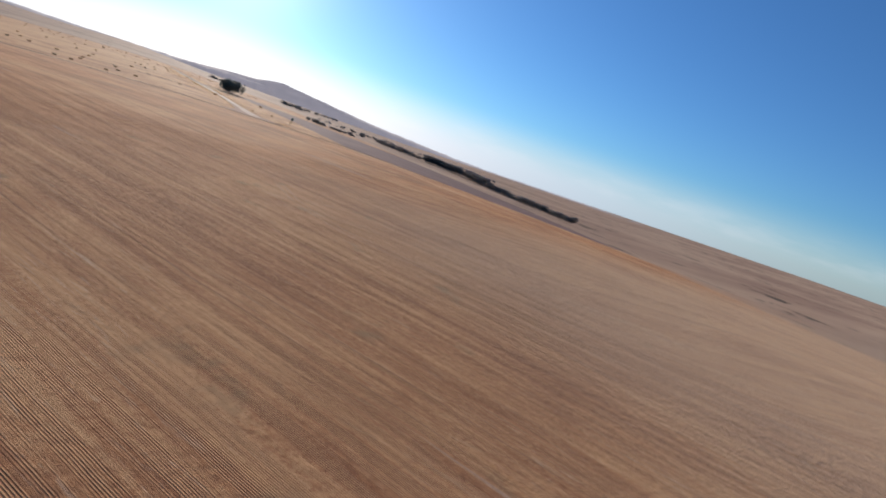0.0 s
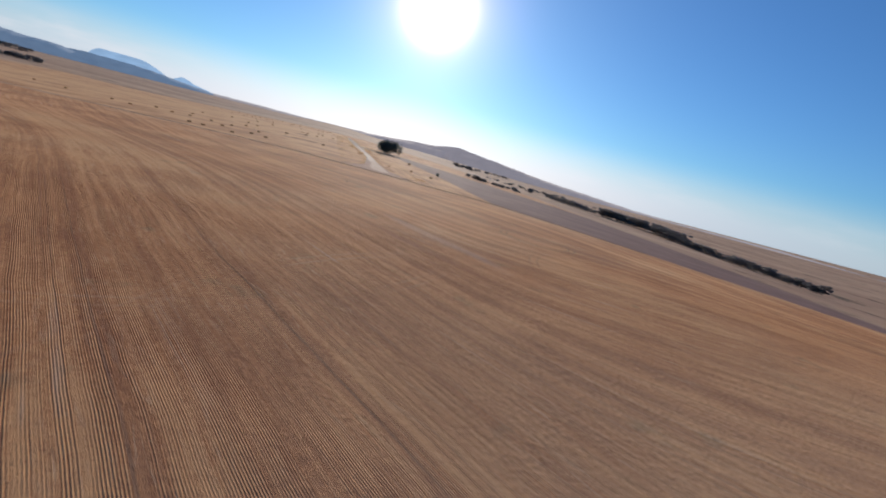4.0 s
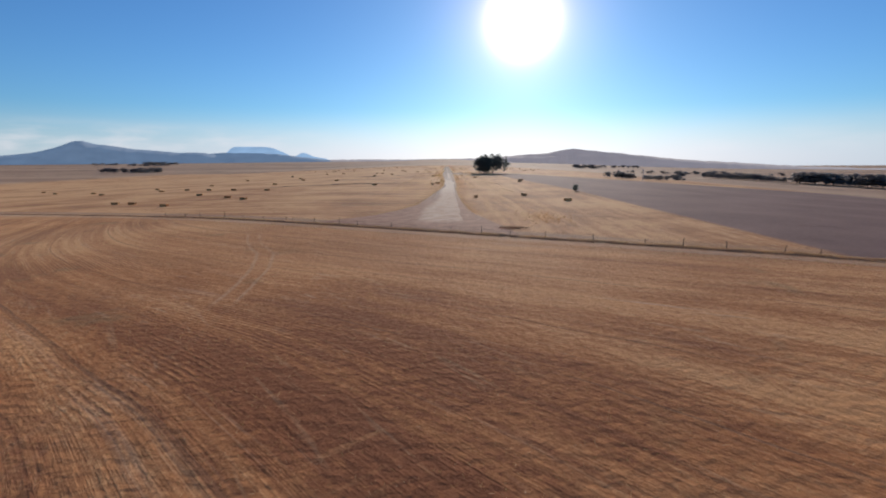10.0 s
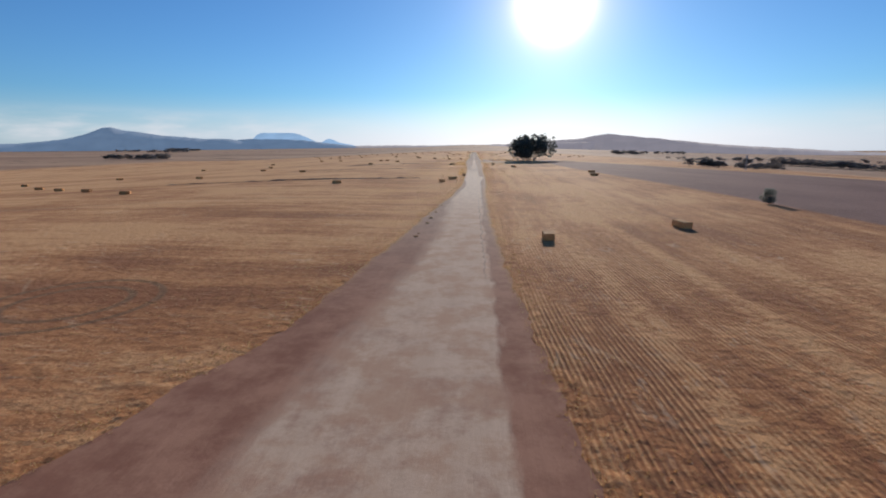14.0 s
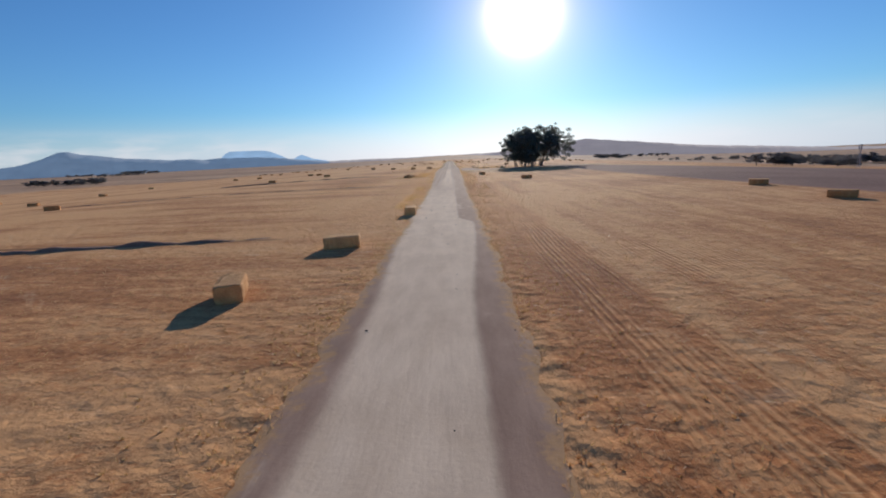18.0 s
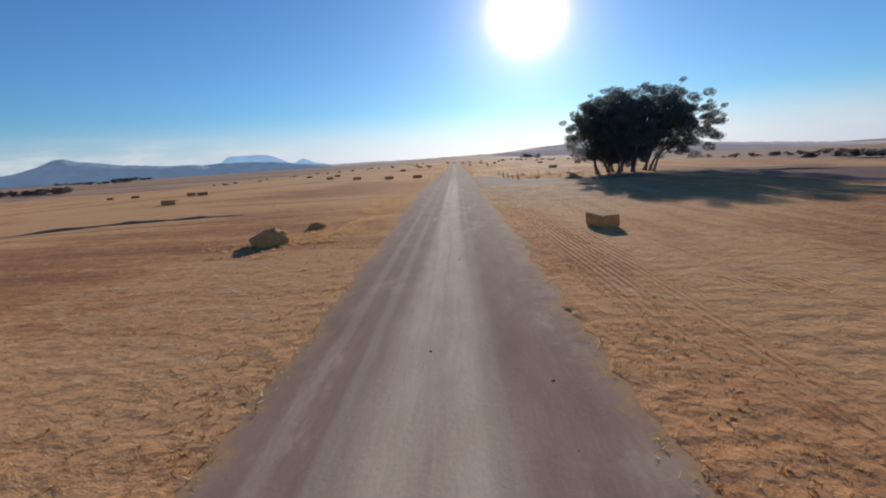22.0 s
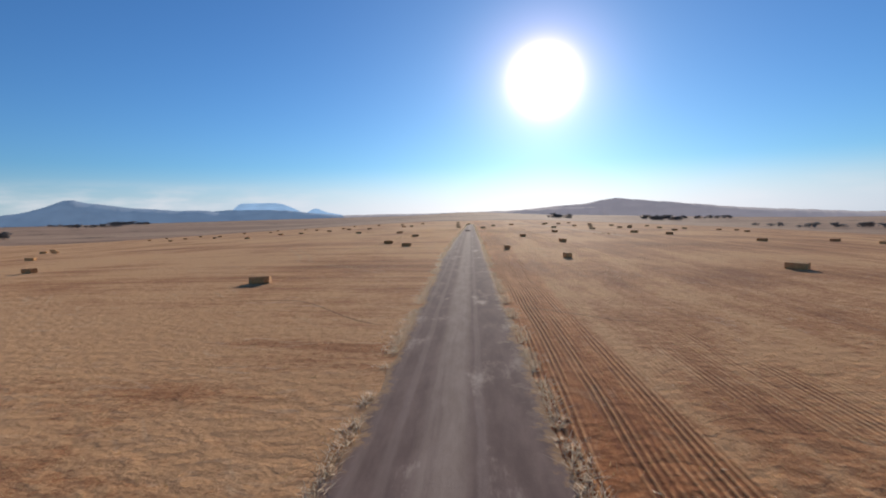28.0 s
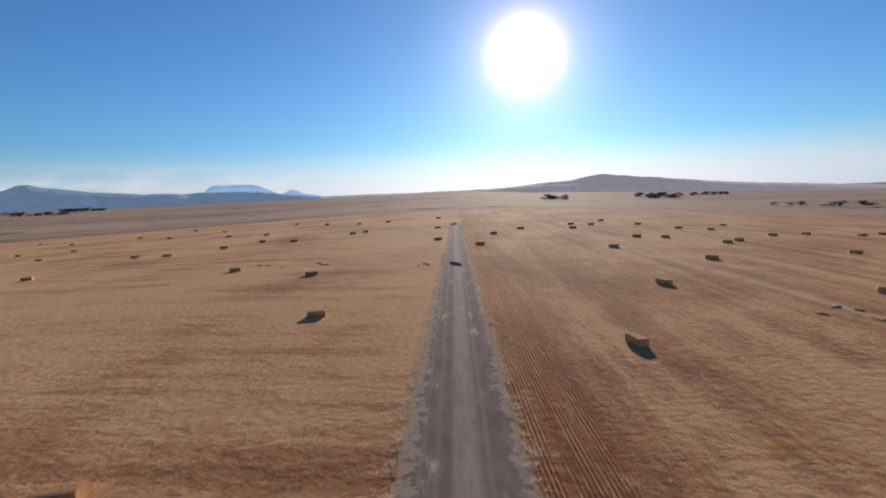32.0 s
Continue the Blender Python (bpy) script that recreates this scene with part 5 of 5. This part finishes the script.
def verge(side, low, high, seed, label):
    """A lumpy bank of matted dry grass along one edge of the track."""
    ys = np.arange(low, high, 0.11)
    left, right = track_edges(ys)
    edge = left if side < 0 else right
    out = np.linspace(-0.35, 2.3, 20)
    gx = edge[:, None] + side * out[None] * (1.0 + 0.35 * wobble(ys, seed, 1.0, 0.23))[:, None]
    gy = np.repeat(ys[:, None], 20, 1)
    rough = np.array([noise.fractal((a * 1.5, b * 1.1, seed), 0.7, 2.1, 5) + 0.7 * noise.noise((a * 0.45, b * 0.35, seed + 4)) for a, b in zip(gx.ravel(), gy.ravel())]).reshape(gx.shape)
    profile = step(out, -0.35, 0.15) * (1 - step(out, 0.5, 2.3))
    gz = -0.06 + profile[None] * (0.08 + (0.07 - 0.05 * step(ys, 590, 640))[:, None] * rough)
    verts = np.stack([gx, gy, gz], -1).reshape(-1, 3)
    a = (np.arange(len(ys) - 1)[:, None] * 20 + np.arange(19)[None]).ravel()
    quads = np.stack([a, a + 1, a + 21, a + 20], -1)
    me = from_arrays("verge", verts, quads if side > 0 else quads[:, ::-1])
    me.materials.append(FIELD)
    return tagged(new("verge", me), label, "verge", kind="structure")


verge(-1, 392, 775, 12.0, "lumpy bank of matted brown grass beside the track")
verge(1, 392, 775, 17.0, "uneven strip of trodden dry grass beside the track")


def edge_strip(count, low, high, side, spread, gen):
    ys = gen.uniform(low, high, count)
    left, right = np.interp(ys, TRACK_Y, TRACK_L), np.interp(ys, TRACK_Y, TRACK_R)
    clumps = np.array([noise.noise((v * 0.35, side * 9.0, 0.0)) + 0.6 * noise.noise((v * 0.07, side * 5.0, 2.0)) for v in ys])
    ys, left, right, clumps = (v[clumps > -0.15] for v in (ys, left, right, clumps))
    off = (np.abs(gen.normal(size=len(ys))) - 0.35) * spread * (0.7 + clumps)
    return (left - off if side < 0 else right + off), ys


gen = np.random.default_rng(31)
for side, label in ((-1, "tufts of dry yellow grass along the track"), (1, "pale dry grass and straw lining the track")):
    xs, ys = edge_strip(8000, 384, 760, side, 0.9, gen)
    blades("dry_grass", xs, ys, 0.13, 0.016, label, DRY, 1.1, 2, 3 + side)
    xs, ys = edge_strip(10000, 386, 775, side, 2.3, gen)
    tufts("dry_grass_tufts", xs, ys, 0.06, label, DRY if side < 0 else TUFT, 53 + side)
    xs, ys = edge_strip(13000, 760, 1090, side, 0.45, gen)
    blades("dry_grass", xs, ys, 0.20, 0.02, label, PALE, 1.3, 3, 13 + side)


gen = np.random.default_rng(77)
xs, ys = gen.uniform(4.0, 7.0, 5200), gen.uniform(560, 650, 5200)
dense = np.array([noise.noise((a * 0.5, b * 0.3, 6.0)) for a, b in zip(xs, ys)]) > -0.05
tufts("dry_grass_tufts", xs[dense], ys[dense], 0.045, "rust-coloured dry grass in bunches along the field edge", DRY, 78)
xs, ys = gen.normal(18.4, 2.6, 240), gen.normal(379, 5.5, 240)
tufts("dry_grass_tufts", xs, ys, 0.22, "tall rust-coloured grass bunches in the stubble", TUFT, 79)


for x0, wide, y0, y1, count, tall, label in ((-8.4, 1.3, 634, 668, 9000, 0.17, "golden dry grass standing thick beside the track"), (-5.2, 0.55, 548, 592, 8000, 0.13, "lumpy golden grass along the track edge")):
    xs, ys = gen.normal(x0, wide, count), gen.uniform(y0, y1, count)
    dense = np.array([noise.noise((a * 0.45, b * 0.3, 3.0)) + 0.5 * noise.noise((a * 1.6, b * 1.3, 7.0)) for a, b in zip(xs, ys)]) > 0.02
    blades("dry_grass", xs[dense], ys[dense], tall, 0.014, label, DRY, 0.8, 2, int(y0))


xs, ys = gen.normal(-11.2, 2.0, 260), gen.normal(634.5, 2.2, 260)
tufts("loose_straw", xs, ys, 0.15, "straw spilled round the burst bale", DRY, 81)


def stubble(count, x0, x1, y0, y1, seed, keep):
    gen = np.random.default_rng(seed)
    xs, ys = gen.uniform(x0, x1, count), gen.uniform(y0, y1, count)
    left, right = np.interp(ys, TRACK_Y, TRACK_L), np.interp(ys, TRACK_Y, TRACK_R)
    past = ys + 0.445 * xs - 357.5
    ok = keep(xs, ys, left, right, past)
    return xs[ok], ys[ok]


off_track = lambda xs, ys, l, r, p: ((xs < l - 0.2) | (xs > r + 0.2)) & (p > 6) & ~((ys > 677) & (ys < 693) & (xs > 2)) & ~((ys > 677) & (ys < 719) & (xs > 2) & (xs < 10))
xs, ys = stubble(150000, -26, 24, 372, 1010, 41, off_track)
blades("stubble", xs, ys, 0.11, 0.013, "short cut straw stubble and fallen stalks", DRY, 1.6, 2, 42)
xs, ys = stubble(190000, -12, 11, 470, 720, 45, off_track)
blades("stubble", xs, ys, 0.05, 0.012, "matted straw and stubble beside the track", STALK, 2.6, 2, 46)
before = lambda xs, ys, l, r, p: p < -3
xs, ys = stubble(70000, -60, 40, 90, 372, 43, before)
blades("stubble", xs, ys, 0.10, 0.012, "short cut straw stubble in the first field", DRY, 1.6, 2, 44)

# weeds along the ditch by the fence
gen = np.random.default_rng(61)
along = gen.uniform(-170, 120, 16000)
clumpy = np.array([noise.noise((v * 0.22, 4.0, 0.0)) for v in along])
along = along[clumpy > -0.35]
wx = along
wy = 357.5 - 0.445 * wx - 0.9 + gen.normal(size=len(wx)) * 0.33
blades("dead_weeds", wx, wy, 0.26, 0.02, "dark dead weeds choking the fence ditch", WEED, 0.7, 3, 62)
px, py = gen.normal(9.3, 1.2, 330), gen.normal(363.0, 1.0, 330)
blades("dead_weeds", px, py, 0.27, 0.02, "tangle of dead brown weeds by the fence", WEED, 0.8, 5, 63)
xs = gen.uniform(-70, 55, 9000)
off = np.where(gen.uniform(size=9000) < 0.4, gen.normal(-4.6, 2.4, 9000), gen.normal(1.1, 0.8, 9000))
ys = 357.5 - 0.445 * xs + off
dense = np.array([noise.noise((a * 0.3, b * 0.5, 9.0)) for a, b in zip(xs, off)]) > -0.1
tufts("dry_grass_tufts", xs[dense], ys[dense], 0.07, "pale dry grass bunches along the fence line", DRY, 80)
px, py = gen.uniform(12, 40, 5000), gen.uniform(695, 716, 5000)
blades("dry_grass", px, py, 0.2, 0.014, "rough dry grass behind the paddock fence", DRY, 0.7, 2, 64)


# ---------------------------------------------------------------- fences
def post_mesh(height, radius, seed):
    gen = np.random.default_rng(seed)
    path = [(gen.normal() * 0.015 * k, gen.normal() * 0.015 * k, -0.3 + (height + 0.3) * k / 5) for k in range(6)]
    verts, faces = tube(path, np.linspace(radius, radius * 0.85, 6), 8)
    verts = np.concatenate([verts, [verts[-8:].mean(0) + (0, 0, 0.02)]])
    me = from_arrays("post", verts, faces)
    bm = bmesh.new()
    bm.from_mesh(me)
    bm.verts.ensure_lookup_table()
    top = len(bm.verts) - 1
    for s in range(8):
        bm.faces.new((bm.verts[40 + s], bm.verts[40 + (s + 1) % 8], bm.verts[top]))
    bm.to_mesh(me)
    bm.free()
    me.materials.append(POST)
    return me


def fence(label, posts, wires, post_radius):
    """Posts given as (x, y, height), with slack wires between neighbours."""
    whole = tagged(new("fence"), label, "fence")
    x0, y0, _ = posts[0]
    whole.location = (x0, y0, float(ground_height(x0, y0)))
    meshes = [post_mesh(1.0, post_radius, 70 + k) for k in range(3)]
    tops = []
    for k, (x, y, h) in enumerate(posts):
        p = part("post", meshes[k % 3], POST, whole)
        z = float(ground_height(x, y)) - whole.location.z
        p.location = (x - x0, y - y0, z)
        p.scale = (1, 1, h)
        p.rotation_euler = (gen.normal() * 0.05, gen.normal() * 0.05, gen.uniform(0, 6))
        tops.append(np.array((x - x0, y - y0, z)))
    for level in wires:
        path = []
        for a, b, (xa, ya, ha), (xb, yb, hb) in zip(tops, tops[1:], posts, posts[1:]):
            for t in np.linspace(0, 1, 5)[:-1]:
                sag = -0.12 * t * (1 - t)
                path.append(a * (1 - t) + b * t + np.array((0, 0, level + sag)))
        path.append(tops[-1] + np.array((0, 0, level)))
        part("wire", from_arrays("wire", *tube(path, np.full(len(path), 0.006), 4)), WIRE, whole)
    return whole


ditch_posts = []
for k in range(-13, 12):
    fx = 2.7 + k * 5.6 + gen.normal() * 0.8
    ditch_posts.append((fx, 357.5 - 0.445 * fx + 0.9, 1.25 if k % 5 == 0 else gen.uniform(0.7, 1.0)))
fence("sagging farm fence of thin weathered posts and wire", ditch_posts, (0.3, 0.55, 0.8), 0.045)
fence("weathered paddock fence of leaning posts and wire beside the track", [(10.0, 715.8, 1.2), (10.3, 708.0, 1.15), (10.6, 701.2, 1.2), (11.1, 698.4, 0.8), (11.6, 694.4, 1.45)], (0.35, 0.65, 0.95), 0.07)
fence("weathered paddock fence of posts and wire along the side track", [(11.9, 694.9, 1.0), (15.6, 694.9, 0.8), (19.6, 694.9, 1.0), (24.0, 695.4, 1.0)], (0.35, 0.7), 0.055)
fence("line of thin far fence posts in dry grass", [(11.2, 717.0, 1.0), (19.2, 716.5, 1.1), (25.7, 714.0, 1.1), (31.5, 713.0, 1.1), (38.0, 712.5, 1.1)], (0.4, 0.8), 0.05)


# ---------------------------------------------------------------- mast
def lattice_mast(x, y, height):
    mast = tagged(new("lattice_mast"), "slim grey steel lattice mast with antennas", "mast")
    mast.location = (x, y, float(ground_height(x, y)))
    for k in range(3):
        a = 2 * math.pi * k / 3
        foot, head = np.array((0.7 * math.cos(a), 0.7 * math.sin(a), -0.2)), np.array((0.3 * math.cos(a), 0.3 * math.sin(a), height))
        part("leg", from_arrays("leg", *tube(foot + (head - foot) * np.linspace(0, 1, 3)[:, None], (0.07, 0.06, 0.05), 6)), STEEL, mast)
        for s in range(9):
            b = a + 2 * math.pi / 3
            t0, t1 = s / 9, (s + 1) / 9
            w0, w1 = 0.7 - 0.4 * t0, 0.7 - 0.4 * t1
            part("brace", from_arrays("brace", *tube([(w0 * math.cos(a), w0 * math.sin(a), height * t0), (w1 * math.cos(b), w1 * math.sin(b), height * t1)], (0.03, 0.03), 5)), STEEL, mast)
    for k in range(3):
        a = 2 * math.pi * k / 3 + 0.5
        bm = bmesh.new()
        bmesh.ops.create_cube(bm, size=1.0)
        bmesh.ops.scale(bm, vec=(0.3, 0.18, 1.8), verts=bm.verts)
        bmesh.ops.bevel(bm, geom=bm.edges[:], offset=0.03, segments=2, affect="EDGES")
        bmesh.ops.translate(bm, vec=(0.6 * math.cos(a), 0.6 * math.sin(a), height - 1.1), verts=bm.verts)
        part("antenna", bm, STEEL, mast)
    return mast


lattice_mast(172.0, 702.0, 9.8)


# ---------------------------------------------------------------- straw shaken from the bales
def straw_flake(x, y, size, seed):
    """A thin slab of straw fallen from a bale, frayed and sunk in the middle."""
    gen = np.random.default_rng(seed)
    bm = bmesh.new()
    bmesh.ops.create_grid(bm, x_segments=9, y_segments=7, size=0.5)
    edge = [v for v in bm.verts if v.is_boundary]
    for v in bm.verts:
        v.co = Vector((v.co.x * size * 1.5 + gen.normal() * 0.05, v.co.y * size + gen.normal() * 0.05, 0.0 if v in edge else gen.uniform(0.06, 0.2)))
    for f in bm.faces:
        f.smooth = True
    me = bpy.data.meshes.new("straw_flake")
    bm.to_mesh(me)
    bm.free()
    me.materials.append(BALE)
    flake = tagged(new("straw_flake", me), "thin flake of golden straw fallen from a bale", "loose straw", "straw fallen on the stubble")
    flake.matrix_world = Matrix.LocRotScale((x, y, float(ground_height(x, y)) + 0.01), Euler((0, 0, gen.uniform(0, 3))), None)


gen = np.random.default_rng(91)
for x0, x1, y0, y1, count in ((-53, -28, 980, 986, 9), (-9, -6, 974, 979, 3), (39.5, 47.4, 926, 934, 5), (61.5, 63.5, 837, 847, 4)):
    for k in range(count):
        straw_flake(gen.uniform(x0, x1), gen.uniform(y0, y1), gen.uniform(0.6, 1.1), int(gen.integers(900)))
